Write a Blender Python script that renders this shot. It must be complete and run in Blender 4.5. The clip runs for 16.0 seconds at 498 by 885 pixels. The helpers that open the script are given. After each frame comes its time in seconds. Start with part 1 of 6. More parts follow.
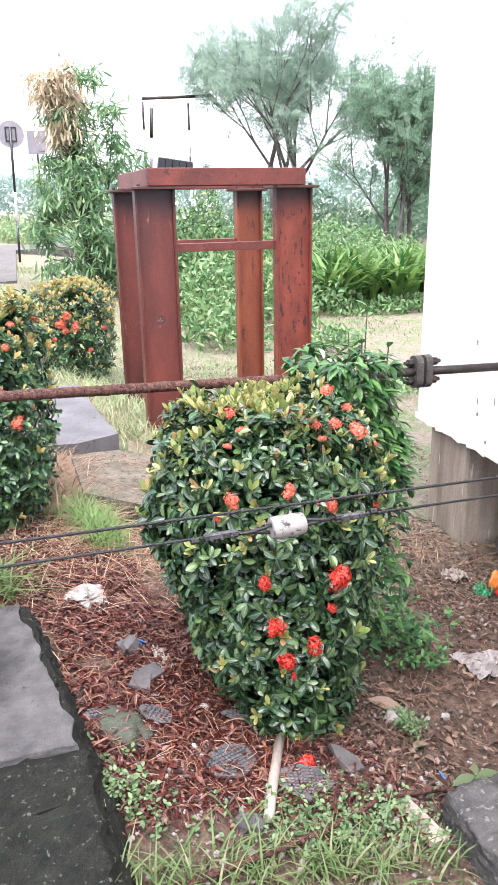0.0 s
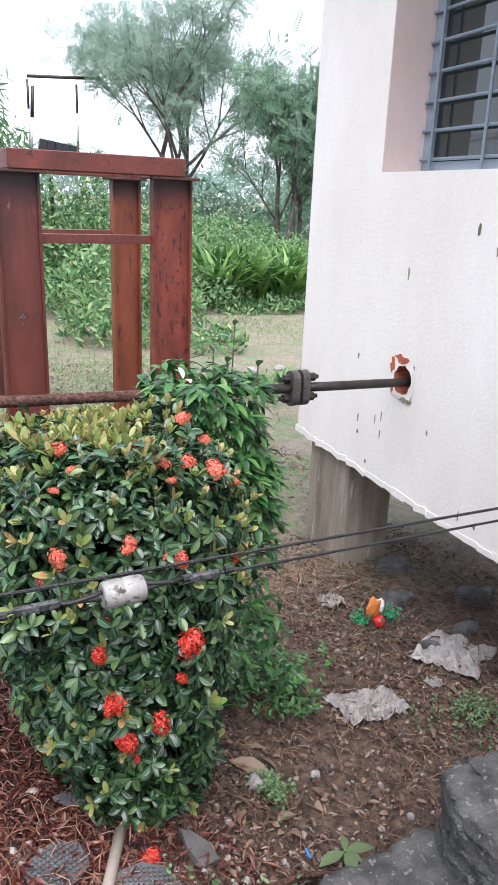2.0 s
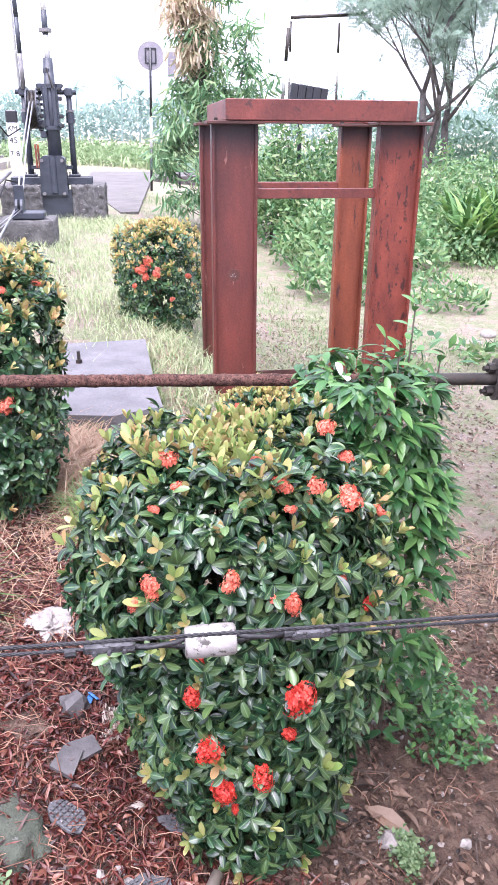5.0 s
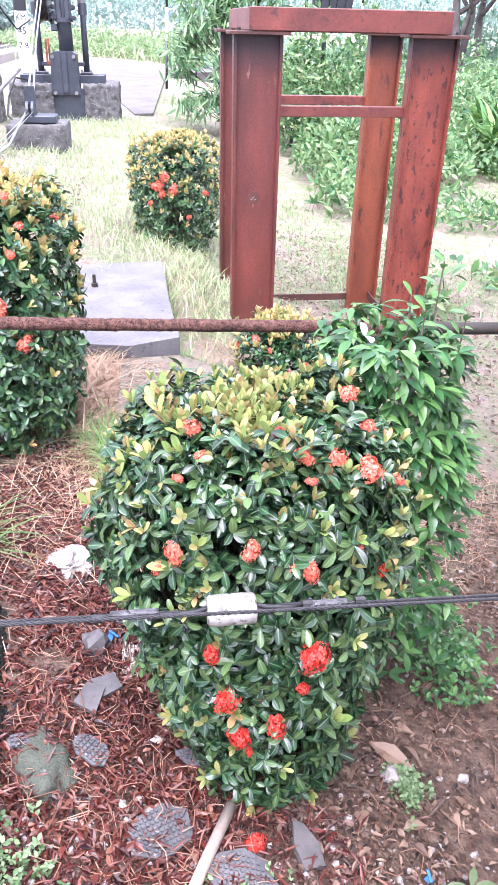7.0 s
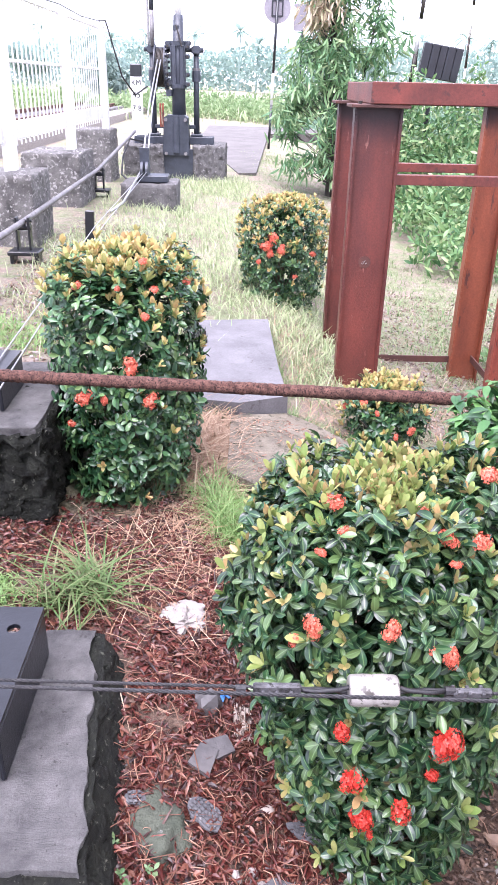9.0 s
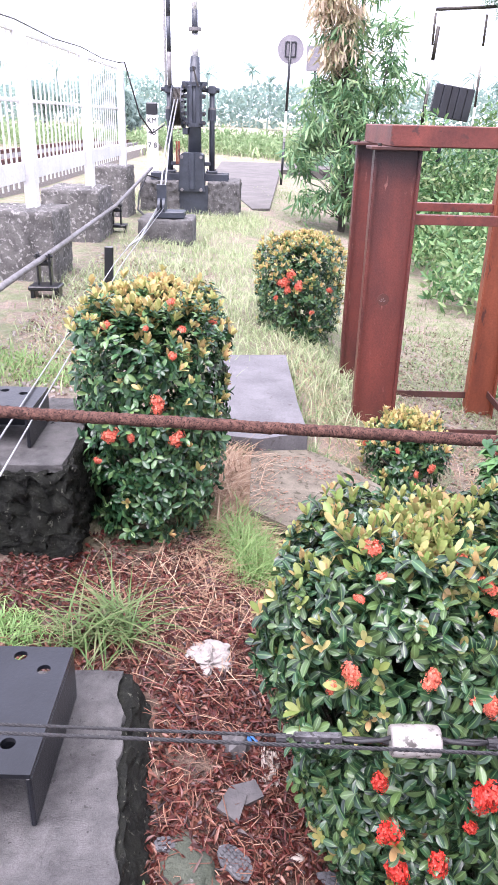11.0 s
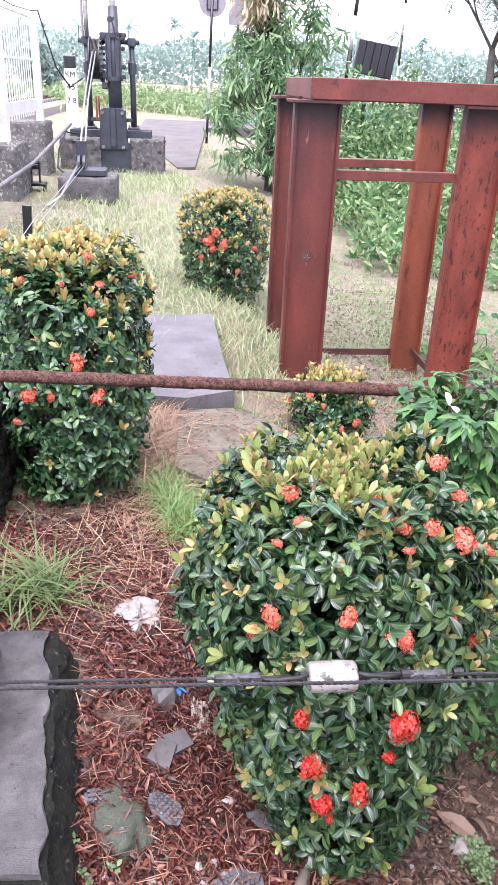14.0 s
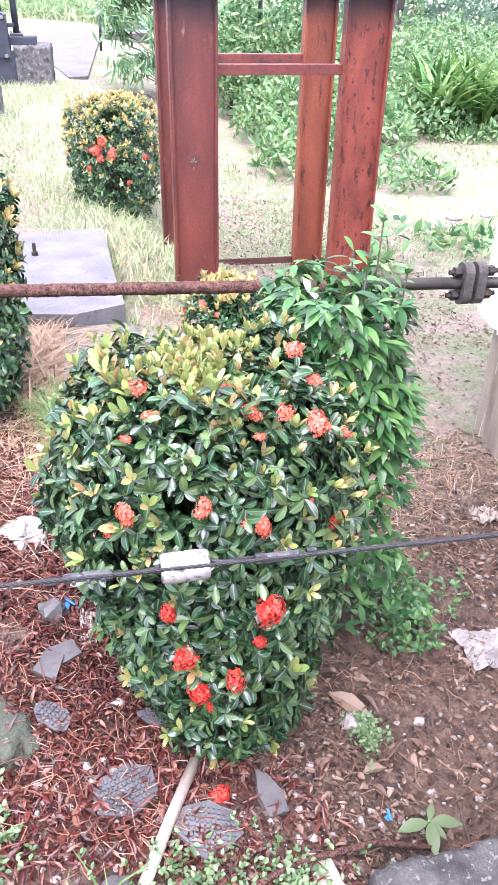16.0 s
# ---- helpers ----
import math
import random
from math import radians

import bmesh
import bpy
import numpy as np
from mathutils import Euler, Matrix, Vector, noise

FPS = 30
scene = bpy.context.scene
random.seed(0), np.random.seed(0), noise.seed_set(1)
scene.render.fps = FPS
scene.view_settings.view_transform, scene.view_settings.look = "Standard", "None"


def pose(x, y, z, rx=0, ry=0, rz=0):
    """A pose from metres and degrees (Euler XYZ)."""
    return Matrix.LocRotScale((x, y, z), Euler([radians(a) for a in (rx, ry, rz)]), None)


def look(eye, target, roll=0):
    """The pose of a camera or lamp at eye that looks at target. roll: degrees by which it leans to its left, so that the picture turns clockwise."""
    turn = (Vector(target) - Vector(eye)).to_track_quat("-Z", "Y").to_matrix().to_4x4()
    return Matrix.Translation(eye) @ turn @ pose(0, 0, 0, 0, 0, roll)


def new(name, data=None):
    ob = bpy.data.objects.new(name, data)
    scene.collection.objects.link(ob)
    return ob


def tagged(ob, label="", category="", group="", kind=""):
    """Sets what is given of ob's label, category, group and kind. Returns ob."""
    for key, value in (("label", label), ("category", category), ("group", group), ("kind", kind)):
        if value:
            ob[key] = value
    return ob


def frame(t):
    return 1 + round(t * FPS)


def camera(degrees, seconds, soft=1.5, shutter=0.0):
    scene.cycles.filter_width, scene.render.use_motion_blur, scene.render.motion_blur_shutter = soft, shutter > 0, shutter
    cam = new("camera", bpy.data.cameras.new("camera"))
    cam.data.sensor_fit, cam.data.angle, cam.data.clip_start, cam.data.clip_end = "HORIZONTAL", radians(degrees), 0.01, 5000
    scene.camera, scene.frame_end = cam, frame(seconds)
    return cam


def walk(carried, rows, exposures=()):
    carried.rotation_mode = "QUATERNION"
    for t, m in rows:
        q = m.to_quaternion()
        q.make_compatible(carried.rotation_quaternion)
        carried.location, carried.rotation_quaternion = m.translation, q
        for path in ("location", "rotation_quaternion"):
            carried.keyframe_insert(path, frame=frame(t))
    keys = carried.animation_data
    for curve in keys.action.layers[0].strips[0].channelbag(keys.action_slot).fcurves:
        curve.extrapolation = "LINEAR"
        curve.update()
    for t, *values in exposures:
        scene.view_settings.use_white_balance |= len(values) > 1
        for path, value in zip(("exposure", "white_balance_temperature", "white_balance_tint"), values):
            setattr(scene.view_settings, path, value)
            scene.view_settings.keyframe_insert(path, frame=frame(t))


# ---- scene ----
cam = camera(37.2, 16.0, soft=0.7)
PATH = [
    (0, (0.286, -0.144, 1.484), (0.918, 1.653, 0.875), -1.1),
    (0.5, (0.344, -0.086, 1.496), (1.025, 1.7, 0.906), -1.1),
    (1, (0.39, -0.033, 1.494), (1.13, 1.721, 0.879), 0.3),
    (1.5, (0.465, 0.052, 1.482), (1.255, 1.778, 0.853), 0.4),
    (2, (0.511, 0.116, 1.495), (1.408, 1.791, 0.872), 2.3),
    (2.5, (0.561, 0.158, 1.503), (1.372, 1.876, 0.878), 1.7),
    (3, (0.663, 0.204, 1.495), (1.282, 2.002, 0.875), 3.2),
    (3.5, (0.758, 0.245, 1.492), (1.212, 2.081, 0.842), 3.4),
    (4, (0.814, 0.288, 1.487), (1.157, 2.135, 0.8), 0.5),
    (4.5, (0.833, 0.318, 1.516), (1.13, 2.158, 0.791), -0.3),
    (4.7, (0.829, 0.33, 1.527), (1.118, 2.167, 0.791), 0.1),
    (6.8, (0.81, 0.398, 1.636), (1.062, 2.101, 0.618), 1.2),
    (7, (0.804, 0.391, 1.65), (1.044, 2.114, 0.664), 1.4),
    (7.5, (0.783, 0.392, 1.677), (0.974, 2.15, 0.743), 1.0),
    (8, (0.753, 0.386, 1.694), (0.857, 2.166, 0.789), 0.8),
    (8.5, (0.707, 0.388, 1.695), (0.757, 2.177, 0.802), 1.2),
    (9, (0.67, 0.399, 1.704), (0.703, 2.198, 0.83), 1.4),
    (9.5, (0.64, 0.397, 1.73), (0.665, 2.223, 0.914), 1.4),
    (9.7, (0.63, 0.401, 1.731), (0.636, 2.232, 0.926), 1.2),
    (11.8, (0.604, 0.402, 1.741), (0.611, 2.237, 0.946), 1.7),
    (12, (0.6, 0.399, 1.749), (0.599, 2.239, 0.965), 1.7),
    (12.5, (0.587, 0.399, 1.745), (0.598, 2.24, 0.964), 2.0),
    (13, (0.592, 0.401, 1.735), (0.648, 2.231, 0.929), 2.0),
    (13.5, (0.611, 0.394, 1.718), (0.736, 2.21, 0.891), 2.3),
    (14, (0.648, 0.391, 1.703), (0.833, 2.177, 0.822), 2.3),
    (14.5, (0.692, 0.385, 1.688), (0.929, 2.155, 0.787), 2.2),
    (15, (0.741, 0.384, 1.668), (1.048, 2.116, 0.716), 1.9),
    (15.5, (0.782, 0.378, 1.649), (1.136, 2.073, 0.649), 1.9),
    (16, (0.813, 0.375, 1.631), (1.171, 2.037, 0.576), 1.2),
]
walk(cam, [(t, look(eye, target, roll)) for t, eye, target, roll in PATH],
     exposures=[(0, 1.46, 6430, 17), (1.0, 1.46, 6380, 17), (2, 0.84, 6230, 12), (3.0, 0.9, 6180, 15), (3.5, 1.22, 6170, 22), (4.5, 1.48, 6070, 27), (7.0, 1.91, 5920, 26), (9.5, 1.52, 6120, 27), (12.5, 1.42, 6220, 26), (13.5, 1.37, 6220, 26), (14.5, 1.41, 6220, 27), (15.2, 1.7, 6120, 27), (16, 1.91, 5970, 26)])

# ---- world and light ----
world = bpy.data.worlds.new("overcast_sky")
scene.world = world
world.use_nodes = True
wn = world.node_tree.nodes
wl = world.node_tree.links
bg = wn["Background"]
sky = wn.new("ShaderNodeTexSky")
sky.sky_type = 'NISHITA'
sky.sun_disc = False
sky.sun_elevation = radians(66)
sky.sun_rotation = radians(203)
sky.dust_density = 6.0
cloud = wn.new("ShaderNodeMixRGB")
cloud.inputs[0].default_value = 0.72
cloud.inputs[2].default_value = (9.9, 10.5, 11.6, 1)
wl.new(sky.outputs[0], cloud.inputs[1])
wl.new(cloud.outputs[0], bg.inputs[0])
bg.inputs[1].default_value = 0.115
sun = new("sun", bpy.data.lights.new("sun", 'SUN'))
sun.data.energy = 3.3
sun.data.angle = radians(60)
sun.data.color = (1.0, 0.985, 0.955)
sun.matrix_world = look((-1.6, -3.8, 11), (0, 0, 0))


# ---- mesh and material helpers ----
class Geo:
    """Vertices and faces of one mesh, gathered piece by piece."""

    def __init__(self):
        self.v, self.f = [], []

    def add(self, vs, fs):
        n = len(self.v)
        self.v.extend([tuple(p) for p in vs])
        self.f.extend([tuple(i + n for i in q) for q in fs])
        return self

    def box(self, c, s, rot=None, bevel=0.0, seg=1, rough=0.0, cuts=0):
        bm = bmesh.new()
        bmesh.ops.create_cube(bm, size=1.0)
        bmesh.ops.scale(bm, vec=s, verts=bm.verts)
        if cuts:
            bmesh.ops.subdivide_edges(bm, edges=bm.edges[:], cuts=cuts, use_grid_fill=True)
        if bevel and not cuts:
            bmesh.ops.bevel(bm, geom=bm.edges[:], offset=bevel, segments=seg, affect='EDGES')
        if rough:
            for v in bm.verts:
                q = v.co + Vector(c)
                v.co += rough * noise.noise_vector(q * 19.0) + rough * 0.8 * noise.noise_vector(q * 57.0)
        m = Matrix.Translation(c) @ (rot.to_4x4() if rot else Matrix.Identity(4))
        bm.verts.index_update()
        self.add([m @ v.co for v in bm.verts], [[v.index for v in q.verts] for q in bm.faces])
        bm.free()
        return self

    def tube(self, pts, r, seg=10, cap=True):
        pts = [Vector(p) for p in pts]
        rad = r if isinstance(r, (list, tuple)) else [r] * len(pts)
        vs, fs = [], []
        for i, p in enumerate(pts):
            d = (pts[min(i + 1, len(pts) - 1)] - pts[max(i - 1, 0)]).normalized()
            a = d.cross(Vector((0, 0, 1)) if abs(d.z) < 0.9 else Vector((1, 0, 0))).normalized()
            b = d.cross(a)
            for k in range(seg):
                w = 2 * math.pi * k / seg
                vs.append(p + rad[i] * (math.cos(w) * a + math.sin(w) * b))
        for i in range(len(pts) - 1):
            for k in range(seg):
                fs.append((i * seg + k, i * seg + (k + 1) % seg, (i + 1) * seg + (k + 1) % seg, (i + 1) * seg + k))
        if cap:
            fs.append(tuple(range(seg - 1, -1, -1)))
            fs.append(tuple((len(pts) - 1) * seg + k for k in range(seg)))
        return self.add(vs, fs)

    def prism(self, outline, z0, z1, m=None):
        """An upright prism on a plan outline."""
        n = len(outline)
        vs = [Vector((x, y, z0)) for x, y in outline] + [Vector((x, y, z1)) for x, y in outline]
        if m:
            vs = [m @ v for v in vs]
        fs = [tuple(range(n - 1, -1, -1)), tuple(range(n, 2 * n))]
        fs += [(k, (k + 1) % n, n + (k + 1) % n, n + k) for k in range(n)]
        return self.add(vs, fs)

    def mesh(self, name, smooth=False):
        me = bpy.data.meshes.new(name)
        me.from_pydata(self.v, [], self.f)
        if smooth:
            me.polygons.foreach_set("use_smooth", [True] * len(me.polygons))
        me.update()
        return me


def part(name, geo, material, parent=None, label="", smooth=False, kind=""):
    """Links a Geo as one mesh object, under a thing or a part."""
    me = geo.mesh(name, smooth) if isinstance(geo, Geo) else geo
    if material and not me.materials:
        me.materials.append(material)
    ob = new(name, me)
    if parent:
        ob.parent = parent
        ob.matrix_parent_inverse = parent.matrix_basis.inverted()
    return tagged(ob, label=label, kind=kind)


def thing(name, label, category, at=(0, 0, 0), group="", kind=""):
    ob = new(name)
    ob.location = at
    ob.matrix_basis = Matrix.Translation(at)
    return tagged(ob, label, category, group, kind)


def solid(name, geo, material, label, category, smooth=False, group="", kind=""):
    ob = part(name, geo, material, None, label, smooth)
    return tagged(ob, "", category, group, kind)


def nodes_of(name):
    m = bpy.data.materials.new(name)
    m.use_nodes = True
    t = m.node_tree
    return m, t, t.nodes["Principled BSDF"]


def ramp(t, src, stops):
    r = t.nodes.new("ShaderNodeValToRGB")
    el = r.color_ramp.elements
    while len(el) < len(stops):
        el.new(0.5)
    for e, (p, c) in zip(el, stops):
        e.position, e.color = p, (*c, 1)
    t.links.new(src, r.inputs[0])
    return r.outputs[0]


def tex(t, scale, detail=5.0, rough=0.6, coord=None):
    n = t.nodes.new("ShaderNodeTexNoise")
    n.inputs["Scale"].default_value, n.inputs["Detail"].default_value, n.inputs["Roughness"].default_value = scale, detail, rough
    if coord is None:
        g = t.nodes.new("ShaderNodeNewGeometry")
        coord = g.outputs["Position"]
    t.links.new(coord, n.inputs["Vector"])
    return n.outputs["Fac"]


def mix(t, fac, a, b, how='MIX'):
    n = t.nodes.new("ShaderNodeMixRGB")
    n.blend_type = how
    for s, v in zip(n.inputs, (fac, a, b)):
        if isinstance(v, (int, float)):
            s.default_value = v
        elif isinstance(v, tuple):
            s.default_value = (*v, 1)
        else:
            t.links.new(v, s)
    return n.outputs[0]


def bump(t, b, h, strength=0.4, dist=0.01):
    n = t.nodes.new("ShaderNodeBump")
    n.inputs["Strength"].default_value, n.inputs["Distance"].default_value = strength, dist
    t.links.new(h, n.inputs["Height"])
    t.links.new(n.outputs[0], b.inputs["Normal"])


def surface(name, dark, light, spots=None, scale=4.0, fine=60.0, rough=0.75, metal=0.0, bumpiness=0.4, spot_at=0.62, dist=0.006, spec=0.5, grain=0.55, streak=1.0):
    """A worn surface: two tones at a large scale, grain at a fine one, and spots with edges of their own."""
    m, t, b = nodes_of(name)
    pos = None
    if streak != 1.0:
        geo, mp = t.nodes.new("ShaderNodeNewGeometry"), t.nodes.new("ShaderNodeMapping")
        mp.inputs["Scale"].default_value = (1, 1, streak)
        t.links.new(geo.outputs["Position"], mp.inputs[0])
        pos = mp.outputs[0]
    c = ramp(t, tex(t, scale, coord=pos), [(0.3, dark), (0.7, light)])
    g = tex(t, fine, 4.0, 0.7)
    c = mix(t, grain, c, ramp(t, g, [(0.25, (0.45, 0.45, 0.45)), (0.75, (1, 1, 1))]), 'MULTIPLY')
    if spots:
        s = ramp(t, tex(t, scale * 3.1, 8.0, 0.65, pos), [(spot_at, (0, 0, 0)), (spot_at + 0.06, (1, 1, 1))])
        c = mix(t, s, c, spots)
    t.links.new(c, b.inputs["Base Color"])
    b.inputs["Roughness"].default_value, b.inputs["Metallic"].default_value = rough, metal
    b.inputs["Specular IOR Level"].default_value = spec
    bump(t, b, g, bumpiness, dist)
    return m


def leafy(name, tones, rough=0.45, thin=0.25, spec=0.5, rib=None):
    """Leaves: each takes a tone of its own; a little light passes through."""
    m, t, b = nodes_of(name)
    g = t.nodes.new("ShaderNodeNewGeometry")
    c = ramp(t, g.outputs["Random Per Island"], [(i / max(1, len(tones) - 1), c) for i, c in enumerate(tones)])
    oi = t.nodes.new("ShaderNodeObjectInfo")
    c = mix(t, 0.35, c, ramp(t, oi.outputs["Random"], [(0.0, (0.7, 0.8, 0.7)), (1.0, (1, 1, 1))]), 'MULTIPLY')
    v = tex(t, 120.0, 3.0)
    c = mix(t, 0.3, c, ramp(t, v, [(0.3, (0.5, 0.5, 0.5)), (0.7, (1, 1, 1))]), 'MULTIPLY')
    if rib:
        at = t.nodes.new("ShaderNodeAttribute")
        at.attribute_name = "rib"
        c = mix(t, ramp(t, at.outputs["Fac"], [(0.80, (0, 0, 0)), (0.98, (0.75, 0.75, 0.75))]), c, rib)
    t.links.new(c, b.inputs["Base Color"])
    b.inputs["Roughness"].default_value = rough
    b.inputs["Specular IOR Level"].default_value = spec
    tr = t.nodes.new("ShaderNodeBsdfTranslucent")
    t.links.new(c, tr.inputs[0])
    mx = t.nodes.new("ShaderNodeMixShader")
    mx.inputs[0].default_value = thin
    t.links.new(b.outputs[0], mx.inputs[1])
    t.links.new(tr.outputs[0], mx.inputs[2])
    t.links.new(mx.outputs[0], t.nodes["Material Output"].inputs[0])
    return m


def plain(name, c, rough=0.5, metal=0.0):
    return surface(name, tuple(0.85 * k for k in c), c, None, 9.0, 120.0, rough, metal, 0.15)


# ---- materials ----
M_red = surface("red_oxide_paint", (0.10, 0.026, 0.022), (0.225, 0.056, 0.042), (0.06, 0.022, 0.02), 5.0, 60.0, 0.5, 0.0, 0.4, 0.58, grain=0.7)
M_red_purple = surface("purple_brown_oxide", (0.07, 0.022, 0.021), (0.20, 0.05, 0.038), (0.26, 0.12, 0.095), 6.0, 90.0, 0.42, 0.0, 0.5, 0.63, grain=0.7, streak=0.3)
M_red_orange = surface("orange_oxide", (0.14, 0.034, 0.020), (0.34, 0.095, 0.045), (0.07, 0.022, 0.018), 5.0, 70.0, 0.48, 0.0, 0.4, 0.6, grain=0.65, streak=0.25)
M_red_worn = surface("worn_red_oxide", (0.15, 0.03, 0.021), (0.30, 0.068, 0.042), (0.05, 0.014, 0.012), 11.0, 90.0, 0.5, 0.0, 0.6, 0.555, grain=0.65, streak=0.4)


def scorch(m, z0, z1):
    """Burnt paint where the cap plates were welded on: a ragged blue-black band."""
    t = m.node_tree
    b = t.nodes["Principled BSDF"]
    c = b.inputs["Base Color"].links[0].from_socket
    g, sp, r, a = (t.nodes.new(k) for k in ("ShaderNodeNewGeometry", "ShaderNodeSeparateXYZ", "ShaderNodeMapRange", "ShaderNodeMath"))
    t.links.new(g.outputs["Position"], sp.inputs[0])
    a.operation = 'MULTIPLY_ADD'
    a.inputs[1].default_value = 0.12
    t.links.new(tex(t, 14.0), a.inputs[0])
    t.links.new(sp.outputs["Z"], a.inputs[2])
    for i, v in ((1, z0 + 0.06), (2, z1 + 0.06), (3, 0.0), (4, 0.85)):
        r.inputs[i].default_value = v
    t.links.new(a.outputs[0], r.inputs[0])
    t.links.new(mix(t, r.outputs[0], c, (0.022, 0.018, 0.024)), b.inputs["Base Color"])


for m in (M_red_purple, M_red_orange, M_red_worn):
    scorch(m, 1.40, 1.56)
# Darkest red of the frame: cap plates, weld scar, lips and tie bars
M_red_dark = surface("dark_red_oxide", (0.05, 0.02, 0.018), (0.12, 0.045, 0.035), (0.02, 0.012, 0.012), 6.0, 90.0, 0.65, 0.0, 0.3)
M_rust = surface("rust", (0.05, 0.022, 0.018), (0.25, 0.125, 0.098), (0.018, 0.010, 0.009), 60.0, 240.0, 0.9, 0.0, 1.0, 0.53, 0.008, 0.3, 0.85)
M_steel = surface("dark_steel", (0.03, 0.027, 0.025), (0.07, 0.062, 0.055), (0.10, 0.05, 0.03), 9.0, 150.0, 0.5, 0.5, 0.3)
M_flange = surface("worn_flange", (0.05, 0.045, 0.042), (0.13, 0.12, 0.112), (0.03, 0.024, 0.02), 25.0, 160.0, 0.5, 0.3, 0.5, 0.57)
M_black = surface("black_paint", (0.006, 0.007, 0.010), (0.017, 0.019, 0.026), (0.06, 0.06, 0.065), 6.0, 80.0, 0.28, 0.0, 0.2, 0.68, spec=0.55)
# Worn black iron lifted toward blue: haze is mixed into its tones
M_iron = surface("weathered_hazed_black_iron", (0.022, 0.027, 0.038), (0.055, 0.064, 0.085), (0.10, 0.11, 0.125), 6.0, 60.0, 0.45, 0.0, 0.3, 0.64)
M_dull = surface("dull_zinc", (0.13, 0.125, 0.13), (0.26, 0.25, 0.255), (0.09, 0.07, 0.06), 9.0, 90.0, 0.6, 0.2, 0.3, 0.6)
M_wire = surface("black_wire", (0.008, 0.008, 0.010), (0.03, 0.03, 0.034), None, 60.0, 300.0, 0.45, 0.0, 0.4, spec=0.45)
M_clamp = surface("worn_clamp", (0.03, 0.03, 0.034), (0.13, 0.13, 0.14), (0.02, 0.02, 0.02), 40.0, 200.0, 0.5, 0.2, 0.5, 0.55)
M_galv = surface("galvanised", (0.35, 0.36, 0.38), (0.55, 0.56, 0.58), None, 20.0, 200.0, 0.4, 0.7, 0.2)
M_conc = surface("concrete", (0.10, 0.098, 0.102), (0.32, 0.31, 0.308), (0.07, 0.068, 0.066), 12.0, 330.0, 0.85, 0.0, 1.0, 0.62, 0.02, grain=0.95)
M_conc_dark = surface("mossy_concrete", (0.006, 0.007, 0.006), (0.03, 0.034, 0.024), (0.14, 0.145, 0.115), 22.0, 90.0, 0.8, 0.0, 1.0, 0.6, 0.03, 0.3, 0.9, 0.45)
M_slab_low = surface("earthy_slab", (0.11, 0.094, 0.07), (0.24, 0.21, 0.165), (0.06, 0.055, 0.035), 9.0, 90.0, 0.9, 0.0, 0.9, 0.55, 0.01)
M_lichen = surface("lichen_concrete", (0.075, 0.072, 0.07), (0.24, 0.23, 0.222), (0.33, 0.32, 0.31), 8.0, 90.0, 0.9, 0.0, 1.0, 0.55, 0.012, grain=0.85)
M_rubble = surface("rubble_concrete", (0.045, 0.044, 0.043), (0.16, 0.155, 0.15), (0.22, 0.215, 0.208), 16.0, 160.0, 0.9, 0.0, 1.0, 0.575, 0.012, grain=0.85)
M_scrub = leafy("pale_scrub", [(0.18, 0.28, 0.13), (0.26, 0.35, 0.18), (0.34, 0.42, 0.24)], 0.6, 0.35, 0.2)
M_slab = surface("pale_slab", (0.10, 0.098, 0.106), (0.165, 0.16, 0.172), (0.065, 0.062, 0.06), 5.0, 90.0, 0.85, 0.0, 0.6, 0.62, grain=0.6)
M_wall = surface("limewashed_wall", (0.70, 0.655, 0.615), (0.80, 0.77, 0.735), (0.55, 0.47, 0.40), 2.2, 60.0, 0.85, 0.0, 0.35, 0.70, grain=0.16, streak=0.45)
M_jamb = surface("pink_plaster", (0.55, 0.44, 0.42), (0.66, 0.55, 0.53), None, 2.0, 40.0, 0.85, 0.0, 0.2, grain=0.15)
M_pillar = surface("stained_pillar", (0.15, 0.115, 0.085), (0.38, 0.33, 0.27), (0.46, 0.43, 0.39), 9.0, 70.0, 0.9, 0.0, 0.5, 0.6, streak=0.12)
M_brick = surface("broken_brick", (0.34, 0.07, 0.035), (0.5, 0.15, 0.08), (0.7, 0.66, 0.62), 12.0, 90.0, 0.9, 0.0, 0.6, 0.64)
M_white = surface("white_paint", (0.66, 0.66, 0.66), (0.84, 0.84, 0.84), (0.45, 0.42, 0.4), 4.0, 60.0, 0.55, 0.0, 0.2, 0.7)
M_porc = surface("porcelain", (0.22, 0.208, 0.196), (0.35, 0.335, 0.32), (0.06, 0.055, 0.05), 16.0, 90.0, 0.35, 0.0, 0.25, 0.565)
M_path = surface("concrete_path", (0.085, 0.078, 0.074), (0.155, 0.142, 0.135), (0.06, 0.053, 0.047), 2.0, 25.0, 0.9, 0.0, 0.3, 0.62)
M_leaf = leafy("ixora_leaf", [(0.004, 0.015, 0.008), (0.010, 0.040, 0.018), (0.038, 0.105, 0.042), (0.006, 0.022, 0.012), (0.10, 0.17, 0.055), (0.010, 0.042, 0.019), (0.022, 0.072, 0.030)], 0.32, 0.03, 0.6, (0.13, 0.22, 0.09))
# Paler copy of the ixora leaf tones, picked for bushes farther off
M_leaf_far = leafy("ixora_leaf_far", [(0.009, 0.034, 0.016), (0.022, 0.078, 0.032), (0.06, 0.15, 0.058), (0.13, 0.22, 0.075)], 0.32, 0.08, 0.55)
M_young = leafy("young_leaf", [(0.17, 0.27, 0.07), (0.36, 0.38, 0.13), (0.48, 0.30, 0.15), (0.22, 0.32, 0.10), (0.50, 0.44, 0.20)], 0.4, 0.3)
